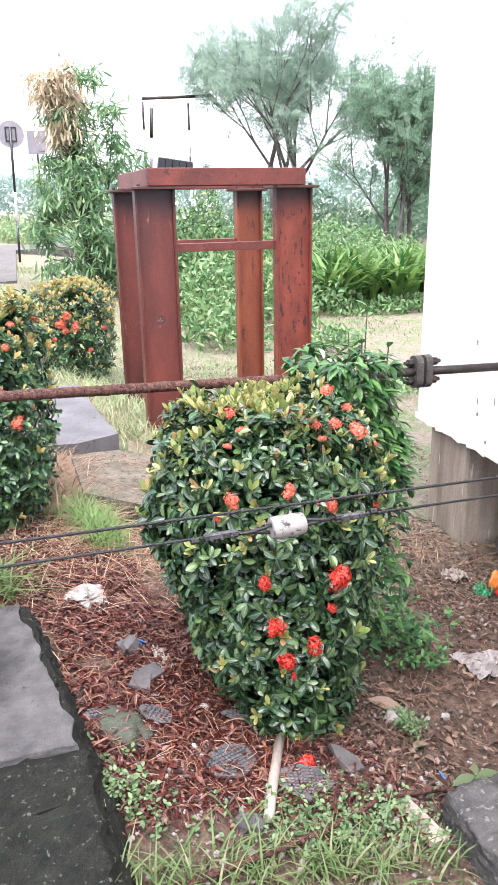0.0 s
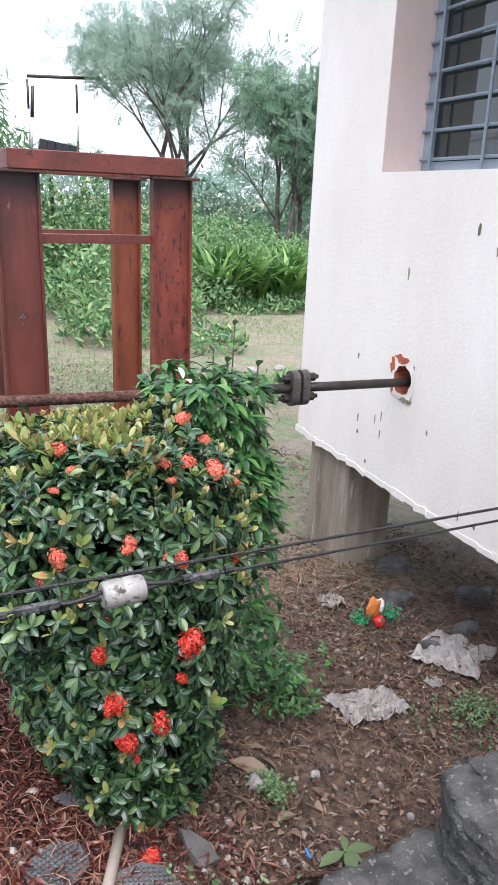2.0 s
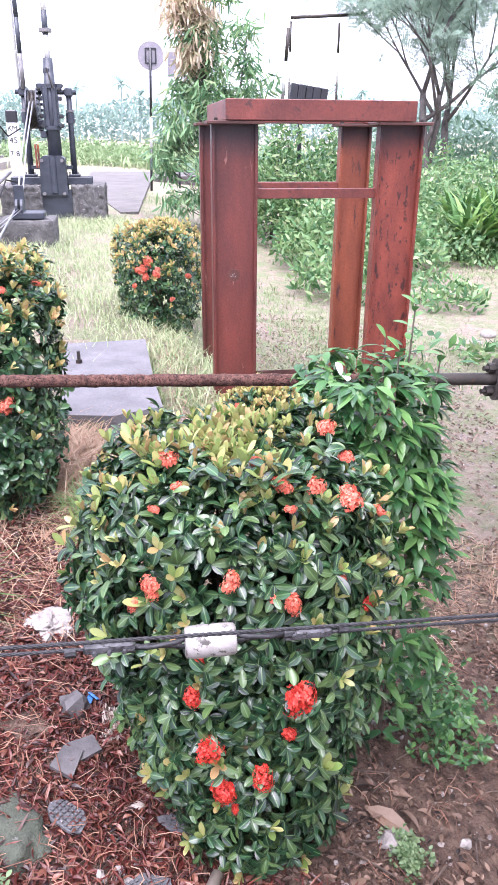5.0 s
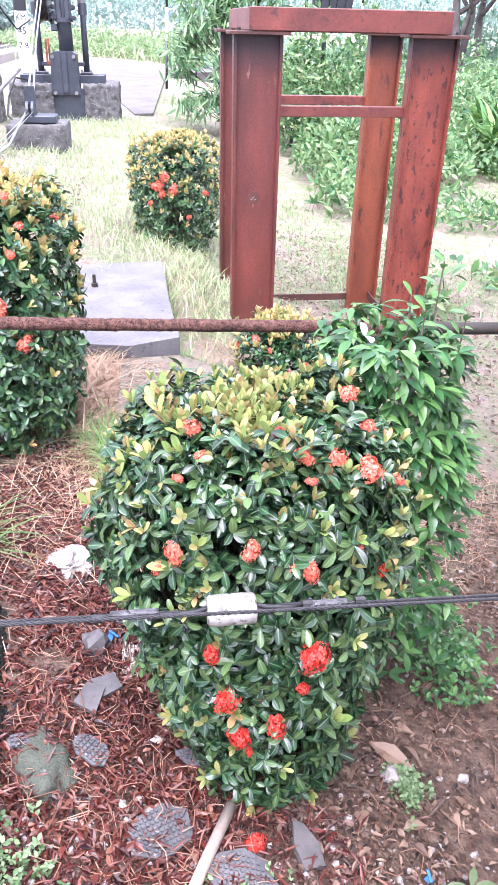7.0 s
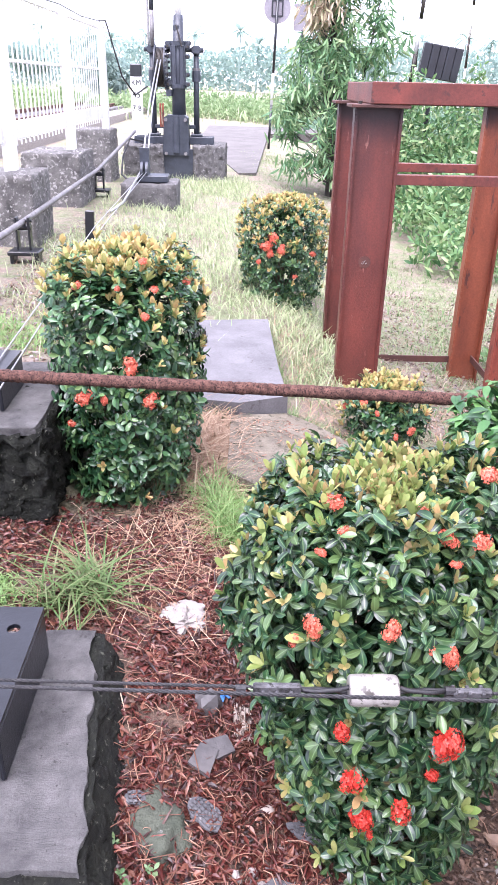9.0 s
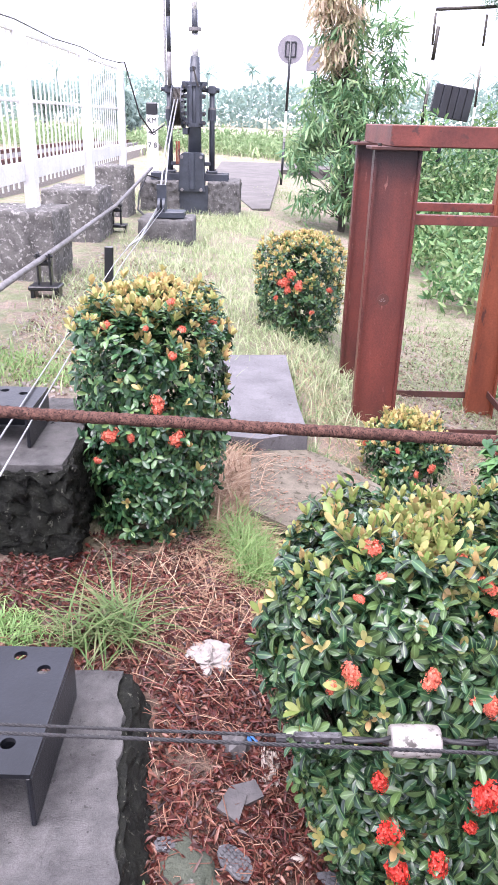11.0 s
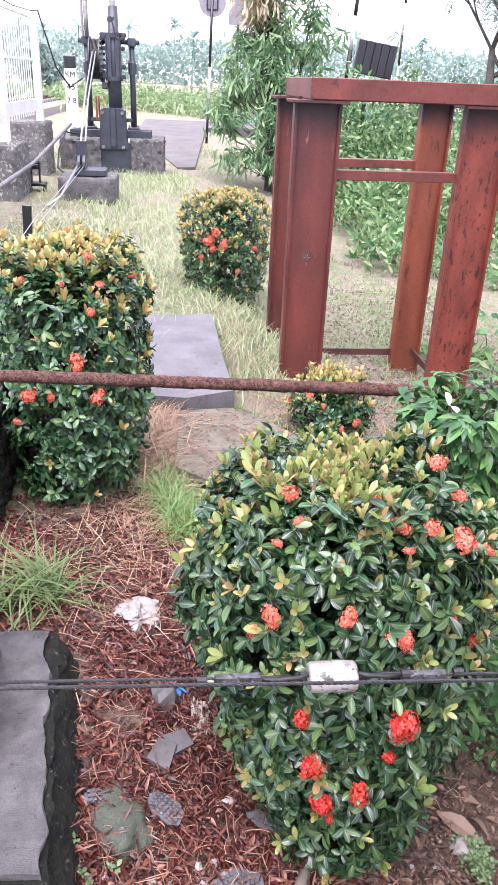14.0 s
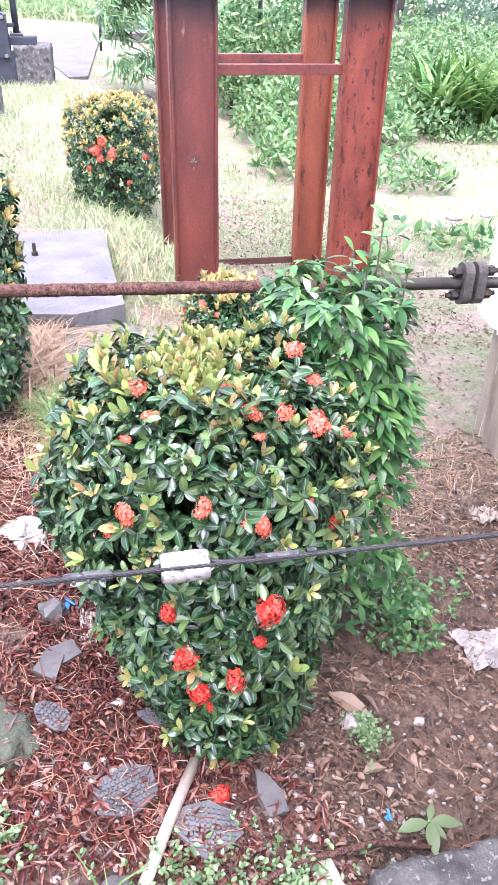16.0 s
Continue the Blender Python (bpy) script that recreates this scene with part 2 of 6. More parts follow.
# Paler copy of the young leaf tones for the same bushes
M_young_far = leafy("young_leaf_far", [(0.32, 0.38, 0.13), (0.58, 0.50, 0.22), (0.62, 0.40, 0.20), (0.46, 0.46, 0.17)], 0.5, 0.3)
M_petal = leafy("coral_petal", [(0.58, 0.025, 0.018), (0.72, 0.055, 0.035), (0.82, 0.12, 0.08), (0.64, 0.035, 0.025)], 0.5, 0.3)
M_petal_pale = leafy("pale_petal", [(0.76, 0.15, 0.10), (0.85, 0.29, 0.19), (0.72, 0.10, 0.065)], 0.5, 0.3)
M_vine = leafy("vine_leaf", [(0.018, 0.075, 0.025), (0.05, 0.15, 0.045), (0.13, 0.27, 0.08), (0.03, 0.10, 0.032)], 0.35, 0.22, 0.5)
M_twig = surface("twig_bark", (0.06, 0.05, 0.035), (0.16, 0.13, 0.10), None, 14.0, 120.0, 0.9, 0.0, 0.5)
M_bark = surface("tree_bark", (0.045, 0.04, 0.04), (0.14, 0.125, 0.115), None, 5.0, 60.0, 0.9, 0.0, 0.6)
M_grass = leafy("grass_blade", [(0.08, 0.15, 0.045), (0.12, 0.20, 0.065), (0.22, 0.24, 0.12), (0.10, 0.18, 0.055)], 0.6, 0.3)
M_grass_pale = leafy("pale_grass", [(0.20, 0.30, 0.13), (0.42, 0.46, 0.27), (0.30, 0.39, 0.19), (0.54, 0.53, 0.37)], 0.65, 0.3)
M_stalk = leafy("dead_stalk", [(0.12, 0.05, 0.035), (0.26, 0.13, 0.09), (0.38, 0.24, 0.17), (0.18, 0.08, 0.055)], 0.7, 0.05, 0.3)
M_turf = leafy("turf_blade", [(0.09, 0.17, 0.055), (0.17, 0.26, 0.10), (0.36, 0.37, 0.22), (0.12, 0.21, 0.075), (0.44, 0.38, 0.28)], 0.6, 0.3)
M_straw = leafy("dry_straw", [(0.26, 0.15, 0.10), (0.46, 0.32, 0.22), (0.34, 0.19, 0.125), (0.56, 0.43, 0.32)], 0.7, 0.15)
M_litter = leafy("wet_leaf_litter", [(0.012, 0.005, 0.005), (0.07, 0.014, 0.011), (0.14, 0.034, 0.025), (0.025, 0.007, 0.006), (0.22, 0.09, 0.06), (0.05, 0.01, 0.009), (0.10, 0.02, 0.015)], 0.42, 0.04, 0.45)
M_litter_dry = leafy("brown_leaf_litter", [(0.05, 0.03, 0.022), (0.15, 0.088, 0.064), (0.25, 0.165, 0.12), (0.10, 0.058, 0.042)], 0.6, 0.05)
M_humus = leafy("humus", [(0.012, 0.008, 0.007), (0.05, 0.028, 0.02), (0.13, 0.075, 0.055), (0.025, 0.015, 0.012)], 0.6, 0.03, 0.3)
M_bright = leafy("bright_grass_blade", [(0.14, 0.27, 0.08), (0.22, 0.36, 0.12), (0.30, 0.42, 0.17)], 0.55, 0.3)
# Both tree tones are paled toward teal to carry the haze in colour
M_tree = leafy("hazed_tree_leaf", [(0.17, 0.27, 0.20), (0.26, 0.37, 0.29), (0.33, 0.43, 0.35), (0.20, 0.31, 0.24)], 0.6, 0.4)
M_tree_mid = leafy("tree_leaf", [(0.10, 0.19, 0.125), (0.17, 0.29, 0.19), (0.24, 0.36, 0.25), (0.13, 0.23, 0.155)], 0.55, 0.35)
M_tree_dark = leafy("bush_leaf", [(0.04, 0.12, 0.045), (0.12, 0.25, 0.095), (0.22, 0.35, 0.14), (0.08, 0.18, 0.07), (0.36, 0.43, 0.21)], 0.5, 0.3)
# Green leaf tones raised so the colour itself carries the haze
M_mango = leafy("hanging_leaf", [(0.07, 0.17, 0.09), (0.16, 0.31, 0.15), (0.27, 0.42, 0.20), (0.11, 0.24, 0.12), (0.40, 0.49, 0.26)], 0.45, 0.3)
M_mango_young = leafy("young_hanging_leaf", [(0.54, 0.40, 0.30), (0.70, 0.57, 0.46), (0.48, 0.46, 0.29), (0.66, 0.50, 0.38)], 0.5, 0.35)
M_lily = leafy("strap_leaf", [(0.05, 0.15, 0.04), (0.12, 0.26, 0.065), (0.24, 0.37, 0.10), (0.03, 0.10, 0.03), (0.16, 0.30, 0.08)], 0.4, 0.3)
M_pebble = surface("pebbles", (0.19, 0.16, 0.148), (0.38, 0.34, 0.32), (0.52, 0.49, 0.47), 30.0, 80.0, 0.8, 0.0, 0.3, 0.6)
# Pale blue-green: the haze of distance is put into the leaf colour
M_far = leafy("hazed_far_trees", [(0.26, 0.36, 0.34), (0.34, 0.45, 0.42), (0.42, 0.52, 0.46)], 0.8, 0.4, 0.1)


def ground_material():
    """Soil, litter and turf, each where it lies: damp red-brown soil by the bushes, turf beyond."""
    m, t, b = nodes_of("soil_and_turf")
    g = t.nodes.new("ShaderNodeNewGeometry")
    s = t.nodes.new("ShaderNodeSeparateXYZ")
    t.links.new(g.outputs["Position"], s.inputs[0])
    n1, n2, n3 = tex(t, 1.6), tex(t, 22.0, 10.0, 0.72), tex(t, 130.0, 6.0, 0.8)
    soil = ramp(t, n2, [(0.34, (0.036, 0.021, 0.015)), (0.49, (0.15, 0.092, 0.066)), (0.70, (0.31, 0.215, 0.16))])
    turf = ramp(t, n2, [(0.3, (0.11, 0.14, 0.065)), (0.55, (0.20, 0.23, 0.12)), (0.8, (0.32, 0.32, 0.21))])
    bare = ramp(t, n2, [(0.3, (0.19, 0.144, 0.114)), (0.7, (0.37, 0.30, 0.25))])
    far = mix(t, ramp(t, tex(t, 3.0, 10.0, 0.75), [(0.43, (0, 0, 0)), (0.57, (1, 1, 1))]), turf, bare)
    a = t.nodes.new("ShaderNodeMath")
    a.operation = 'MULTIPLY_ADD'
    a.inputs[1].default_value, a.inputs[2].default_value = 0.9, 0.0
    t.links.new(n1, a.inputs[0])
    d = t.nodes.new("ShaderNodeMath")
    d.operation = 'ADD'
    t.links.new(s.outputs["Y"], d.inputs[0])
    t.links.new(a.outputs[0], d.inputs[1])
    k = t.nodes.new("ShaderNodeMapRange")
    for i, v in ((1, 2.9), (2, 3.9), (3, 0.0), (4, 1.0)):
        k.inputs[i].default_value = v
    t.links.new(d.outputs[0], k.inputs[0])
    c = mix(t, k.outputs[0], soil, far)
    c = mix(t, 0.7, c, ramp(t, n3, [(0.34, (0.35, 0.35, 0.35)), (0.58, (1.15, 1.15, 1.15))]), 'MULTIPLY')
    t.links.new(c, b.inputs["Base Color"])
    b.inputs["Roughness"].default_value = 0.9
    bump(t, b, n3, 1.0, 0.02)
    return m


M_ground = ground_material()


# ---- ground ----
def step(a, b, x):
    t = min(max((x - a) / (b - a), 0.0), 1.0)
    return t * t * (3 - 2 * t)


def level(x, y):
    """The height of the bank: it falls from the track on the one side to the building on the other."""
    near = np.interp(x, [-3, -1, .36, .6, .76, 1.11, 1.4, 1.64, 2, 2.5, 4], [.36, .34, .17, .11, .05, -.03, -.16, -.225, -.28, -.34, -.42])
    far = np.interp(x, [-3, -1, .4, .9, 1.3, 1.8, 2.5, 5], [.36, .34, .2, .12, -.03, -.18, -.33, -.45])
    k = step(2.6, 4.6, y)
    z = near * (1 - k) + far * k
    end = np.interp(x, [-1, 1, 4], [.2, .15, -.25])
    k = step(9, 18, y)
    return float(z * (1 - k) + end * k)


def soil(x, y):
    v = Vector((x, y, 0))
    return level(x, y) + 0.012 * noise.noise(v * 3.0) + 0.008 * noise.noise(v * 11.0)


def build_ground():
    xs = np.concatenate([-np.geomspace(900, 4.2, 26), np.arange(-4, 5.01, 0.07), np.geomspace(5.2, 900, 26)])
    ys = np.concatenate([-np.geomspace(200, 2.2, 16), np.arange(-2, 9.01, 0.07), np.geomspace(9.2, 1800, 44)])
    g = Geo()
    for y in ys:
        for x in xs:
            g.v.append((x, y, soil(x, y)))
    n = len(xs)
    for j in range(len(ys) - 1):
        for i in range(n - 1):
            g.f.append((j * n + i, j * n + i + 1, (j + 1) * n + i + 1, (j + 1) * n + i))
    solid("ground", g, M_ground, "damp brown soil bank turning to pale turf", "ground", True, kind="structure")


build_ground()

# concrete path to the road, the road and the track beyond
g = Geo()
pts = [(0.62, 15.0), (0.95, 15.1), (1.55, 27), (4.5, 29), (4.5, 31), (-9, 33), (-9, 30), (-1.2, 28.6), (0.2, 18)]
g.prism([(x, y) for x, y in pts], -0.3, 0.19)
solid("path", g, M_path, "pale worn concrete path leading to the road", "path", kind="structure")


# ---- foliage ----
def leaf_shape(length, width, fold=0.25, droop=0.15, blunt=False):
    """One leaf along +y: two halves folded on the midrib, the tip drooping."""
    w = [0.0, 0.52, 0.85, 1.0, 0.92, 0.6, 0.0] if blunt else [0.0, 0.7, 1.0, 0.7, 0.0]
    at = [0.0, 0.18, 0.38, 0.58, 0.76, 0.91, 1.0] if blunt else [0.0, 0.25, 0.5, 0.75, 1.0]
    vs, fs = [], []
    for k, s in zip(w, at):
        y = length * s
        z = -droop * length * s * s
        if k == 0:
            vs.append((0, y, z))
        else:
            vs += [(-0.5 * width * k, y, z + fold * width * k * 0.5), (0, y, z), (0.5 * width * k, y, z + fold * width * k * 0.5)]
    n = len(w) - 2
    fs = [(0, 2, 1), (0, 3, 2)]
    for r in range(n - 1):
        a = 1 + 3 * r
        fs += [(a, a + 1, a + 4, a + 3), (a + 1, a + 2, a + 5, a + 4)]
    a = 1 + 3 * (n - 1)
    fs += [(a, a + 1, a + 3), (a + 1, a + 2, a + 3)]
    return np.array(vs, float), fs


def scatter(shape, mats):
    """A Geo with the shape at each of the given 4 x 4 matrices."""
    vs, fs = shape
    g = Geo()
    for m in mats:
        m = np.array(m)
        p = vs @ m[:3, :3].T + m[:3, 3]
        n = len(g.v)
        g.v.extend(map(tuple, p))
        g.f.extend([tuple(i + n for i in q) for q in fs])
    return g


def ribbed(me, per):
    """Marks the midrib of each leaf of a mesh of blunt leaves."""
    one = [1.0] + [0.0, 1.0, 0.0] * ((per - 2) // 3) + [1.0]
    a = me.attributes.new("rib", 'FLOAT', 'POINT')
    a.data.foreach_set("value", one * (len(me.vertices) // per))


def grow(p, axis, spin, tilt, s):
    """The matrix of a leaf that starts at p, leaning by tilt from the shoot's axis, turned by spin round it."""
    a = Vector(axis).normalized()
    m = a.to_track_quat('Z', 'Y').to_matrix().to_4x4()
    return Matrix.Translation(p) @ m @ Matrix.Rotation(spin, 4, 'Z') @ Matrix.Rotation(math.pi / 2 - tilt, 4, 'X') @ Matrix.Scale(s, 4)


def shell(c, prof, a, z, k=1.0, n=2.35):
    """A point of a clipped bush and the way out of it there."""
    rx, ry = np.interp(z, prof[0], prof[1]), np.interp(z, prof[0], prof[2])
    ca, sa = math.cos(a), math.sin(a)
    r = (abs(ca) ** n + abs(sa) ** n) ** (-1 / n)
    x, y = rx * r * ca, ry * r * sa
    if len(prof) > 3:
        x += np.interp(z, prof[0], prof[3])
    top = step(prof[0][-3], prof[0][-1], z)
    low = 1 - step(prof[0][0], prof[0][2], z)
    out = Vector((ca / rx, sa / ry, 0)).normalized()
    out = (out * (1 - 0.8 * top) + Vector((0, 0, 0.25 + 0.9 * top - 0.35 * low))).normalized()
    zz = prof[0][0] + (z - prof[0][0]) * (0.55 + 0.45 * k)
    return Vector((c[0] + x * k, c[1] + y * k, zz)), out


def floret_cluster(rnd, r):
    """A domed head of small four-petalled florets."""
    g = Geo()
    lobes = [Vector((rnd.gauss(0, 0.27), rnd.gauss(0, 0.27), rnd.uniform(-0.15, 0.2))) * r for k in range(4)]
    for i in range(210):
        hub = lobes[i % 4]
        th, ph = rnd.uniform(0, 2 * math.pi), math.acos(rnd.uniform(0.05, 1))
        d = Vector((math.sin(ph) * math.cos(th), math.sin(ph) * math.sin(th), math.cos(ph) * 0.8))
        q = d.to_track_quat('Z', 'Y').to_matrix() @ Matrix.Rotation(rnd.uniform(0, 1.6), 3, 'Z')
        s = r * rnd.uniform(0.11, 0.20)
        for k in range(4):
            e = Matrix.Rotation(k * math.pi / 2, 3, 'Z')
            o = hub + d * r * (0.5 + 0.4 * ((i * 7) % 10) / 10)
            g.add([o, o + q @ e @ Vector((s * 0.6, -s * 0.5, 0.1 * s)), o + q @ e @ Vector((s * 1.25, 0, 0.3 * s)), o + q @ e @ Vector((s * 0.6, s * 0.5, 0.1 * s))], [(0, 1, 2, 3)])
        g.tube([hub * 0.2, hub + d * r * 0.6], s * 0.1, 4, False)
    return g


FLOWER_MESH = []


def flower_meshes():
    rnd = random.Random(5)
    for i in range(8):
        me = floret_cluster(rnd, 0.03).mesh("flower_head")
        me.materials.append(M_petal if i < 4 else M_petal_pale)
        FLOWER_MESH.append(me)


flower_meshes()


def ixora(label, c, prof, shoots, flowers, seed, length=0.058, young=0.16, near=False, group="clipped flowering bushes"):
    """A clipped bush: stems, rosettes of glossy leaves, pale young shoots, heads of coral florets."""
    rnd = random.Random(seed)
    z0, z1 = prof[0][0], prof[0][-1]
    bush = thing("ixora_bush", label, "bush", (c[0], c[1], level(c[0], c[1])), group)
    for i in range(26 if near else 14):
        g = Geo()
        a, z = rnd.uniform(0, 2 * math.pi), rnd.uniform(z0 + 0.4 * (z1 - z0), z1)
        tip, _ = shell(c, prof, a, z, 0.85)
        b = Vector((c[0] + rnd.uniform(-0.06, 0.06), c[1] + rnd.uniform(-0.06, 0.06), level(c[0], c[1]) - 0.03))
        mid = b.lerp(tip, 0.5) + Vector((rnd.uniform(-0.03, 0.03), rnd.uniform(-0.03, 0.03), 0.06))
        part("stem", g.tube([b, mid, tip], [0.009, 0.006, 0.003], 5), M_twig, bush)
    old, pale, single = [], [], []
    for i in range(shoots):
        a = rnd.uniform(0, 2 * math.pi)
        z = z0 + (z1 - z0) * min(1, rnd.random() ** 0.8 * 1.02)
        top = rnd.random() < 0.3
        if top:
            z = rnd.uniform(prof[0][-2], z1)
        k = rnd.choice((1.0, 1.04, 0.97, 0.9, 0.8, 0.66, 0.5)) + 0.06 * noise.noise(Vector((a * 2, z * 6, seed)))
        if top:
            k *= math.sqrt(rnd.random())
            if rnd.random() < 0.75:
                z = z1
        p, out = shell(c, prof, a, z, k)
        if top:
            p.z = z - 0.05 * k * k + rnd.uniform(-0.05, 0.02)
        p += Vector((rnd.gauss(0, 0.008), rnd.gauss(0, 0.008), 0.035 * noise.noise(p * 9.0)))
        out = (out + 0.35 * Vector((rnd.gauss(0, 1), rnd.gauss(0, 1), rnd.gauss(0.3, 1)))).normalized()
        high = (z - z0) / (z1 - z0)
        fresh = (k > 0.88 or top) and rnd.random() < young * ((0.3 + 1.7 * high ** 3) * (2.0 if noise.noise(p * 7.0) > 0.06 else 0.3) if near else 0.08 + 2.4 * high ** 5)
        s0 = rnd.uniform(0.75, 1.15)
        sp = rnd.uniform(0, 6.3)
        for j in range(rnd.randint(5, 8)):
            tilt = radians(rnd.uniform(38, 88))
            m = grow(p - 0.01 * out * (j // 2), out, sp + j * 1.571 + (0.785 if j % 4 > 1 else 0) + rnd.uniform(-0.2, 0.2), tilt, s0 * rnd.uniform(0.75, 1.1))
            if near and len(single) < 280 and k >= 1.0 and p.y < c[1] - 0.1 and j == 0 and z < z1 - 0.03:
                single.append(m)
            else:
                old.append(m)
        if fresh:
            for j in range(rnd.randint(3, 6) if near else rnd.randint(4, 8)):
                pale.append(grow(p + 0.012 * out, (out + Vector((0, 0, 0.7))), sp + j * 1.571, radians(rnd.uniform(8, 48)), s0 * rnd.uniform(0.7, 1.2)))
    shape = leaf_shape(length * 0.98, length * 0.45, 0.42, 0.28, True)
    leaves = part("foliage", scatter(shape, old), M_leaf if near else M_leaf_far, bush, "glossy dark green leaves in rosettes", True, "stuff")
    ribbed(leaves.data, len(shape[0]))
    if pale:
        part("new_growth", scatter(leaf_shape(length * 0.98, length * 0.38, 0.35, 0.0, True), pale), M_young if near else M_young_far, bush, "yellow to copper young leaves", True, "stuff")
    if single:
        me = scatter(shape, [Matrix.Identity(4)]).mesh("leaf", True)
        ribbed(me, len(shape[0]))
        me.materials.append(M_leaf)
        for m in single:
            ob = new("leaf", me)
            ob.parent = bush
            ob.matrix_parent_inverse = bush.matrix_basis.inverted()
            ob.matrix_basis = m
    for i, (a, z, size) in enumerate(flowers):
        p, out = shell(c, prof, radians(a), z, 1.02)
        high = (z - z0) / (z1 - z0)
        ob = new("flower_head", FLOWER_MESH[rnd.randint(4, 7) if high > 0.76 or not near else rnd.randint(0, 3)])
        ob.parent = bush
        ob.matrix_parent_inverse = bush.matrix_basis.inverted()
        s = size / (0.064 if near else 0.075)
        up = (out + Vector((0, -0.25, 0.25))).normalized()
        ob.matrix_basis = Matrix.Translation(p + out * 0.006) @ up.to_track_quat('Z', 'Y').to_matrix().to_4x4() @ Matrix.Rotation(rnd.uniform(0, 6.3), 4, 'Z') @ Matrix.Diagonal((s * rnd.uniform(0.65, 1.15), s * rnd.uniform(0.8, 1.15), s, 1))
        tagged(ob, "coral red head of small florets" if high <= 0.78 else "paler coral head of small florets")
    return bush


B1 = ([-0.1, 0.06, 0.33, 0.6, 0.75, 0.87, 0.94], [0.155, 0.215, 0.275, 0.335, 0.325, 0.285, 0.2], [0.24, 0.31, 0.32, 0.32, 0.3, 0.25, 0.15], [0.07, 0.05, 0.03, 0.01, 0.01, 0.01, 0.01])
ixora("large clipped ixora bush with coral flowers", (1.0, 1.79), B1, 5000,
      [(-135, 0.94, 0.052), (0, 0.94, 0.055), (-75, 0.91, 0.05), (-59, 0.9, 0.045), (-48, 0.87, 0.057), (-75, 0.88, 0.027), (-30, 0.82, 0.03), (-24, 0.91, 0.034), (-126, 0.88, 0.024), (-122, 0.91, 0.022), (-122, 0.76, 0.046), (-129, 0.72, 0.031), (-98, 0.77, 0.039), (-84, 0.74, 0.026), (-78, 0.73, 0.046), (-59, 0.75, 0.025), (-49, 0.67, 0.026), (-107, 0.62, 0.022), (-112, 0.54, 0.04), (-76, 0.53, 0.073), (-80, 0.43, 0.032), (-109, 0.41, 0.059), (-106, 0.3, 0.059), (-92, 0.33, 0.063), (-104, 0.24, 0.026), (-83, 0.94, 0.033)], 1, 0.0375, 0.145, near=True)
B2 = ([.1, .3, .55, .85, 1.02, 1.12], [.17, .24, .28, .285, .27, .2], [.24, .32, .36, .36, .32, .22])
ixora("clipped ixora bush beside a blackened concrete block", (.235, 3.2), B2, 2600,
      [(-117, 1.05, 0.049), (-86, 1.05, 0.032), (-59, 1.04, 0.04), (-67, 0.96, 0.04), (-29, 1.04, 0.046), (-78, 0.79, 0.069), (-112, 0.67, 0.071), (-97, 0.67, 0.049), (-66, 0.66, 0.074), (-125, 0.56, 0.039), (-62, 1.12, 0.043)], 2, 0.040, 0.26)
B3 = ([.0, .2, .45, .66, .78, .86], [.24, .32, .34, .35, .33, .24], [.24, .32, .36, .36, .34, .24])
ixora("clipped ixora bush with a yellowing crown", (1.02, 6.55), B3, 1700,
      [(-114, 0.56, 0.109), (-104, 0.63, 0.108), (-95, 0.56, 0.09), (-108, 0.51, 0.082), (-54, 0.51, 0.064), (-75, 0.34, 0.046), (-123, 0.44, 0.055)], 3, 0.040, 1.6)
B4 = ([-.12, .0, .12, .22, .3], [.12, .2, .22, .2, .13], [.12, .2, .22, .2, .13])
ixora("small low ixora bush at the foot of the steel frame", (1.46, 4.02), B4, 480,
      [(-171, 0.18, 0.061), (-136, 0.24, 0.065), (-113, 0.21, 0.041), (-85, 0.1, 0.047), (-66, 0.13, 0.054), (-85, 0.02, 0.042)], 4, 0.043, 0.8)


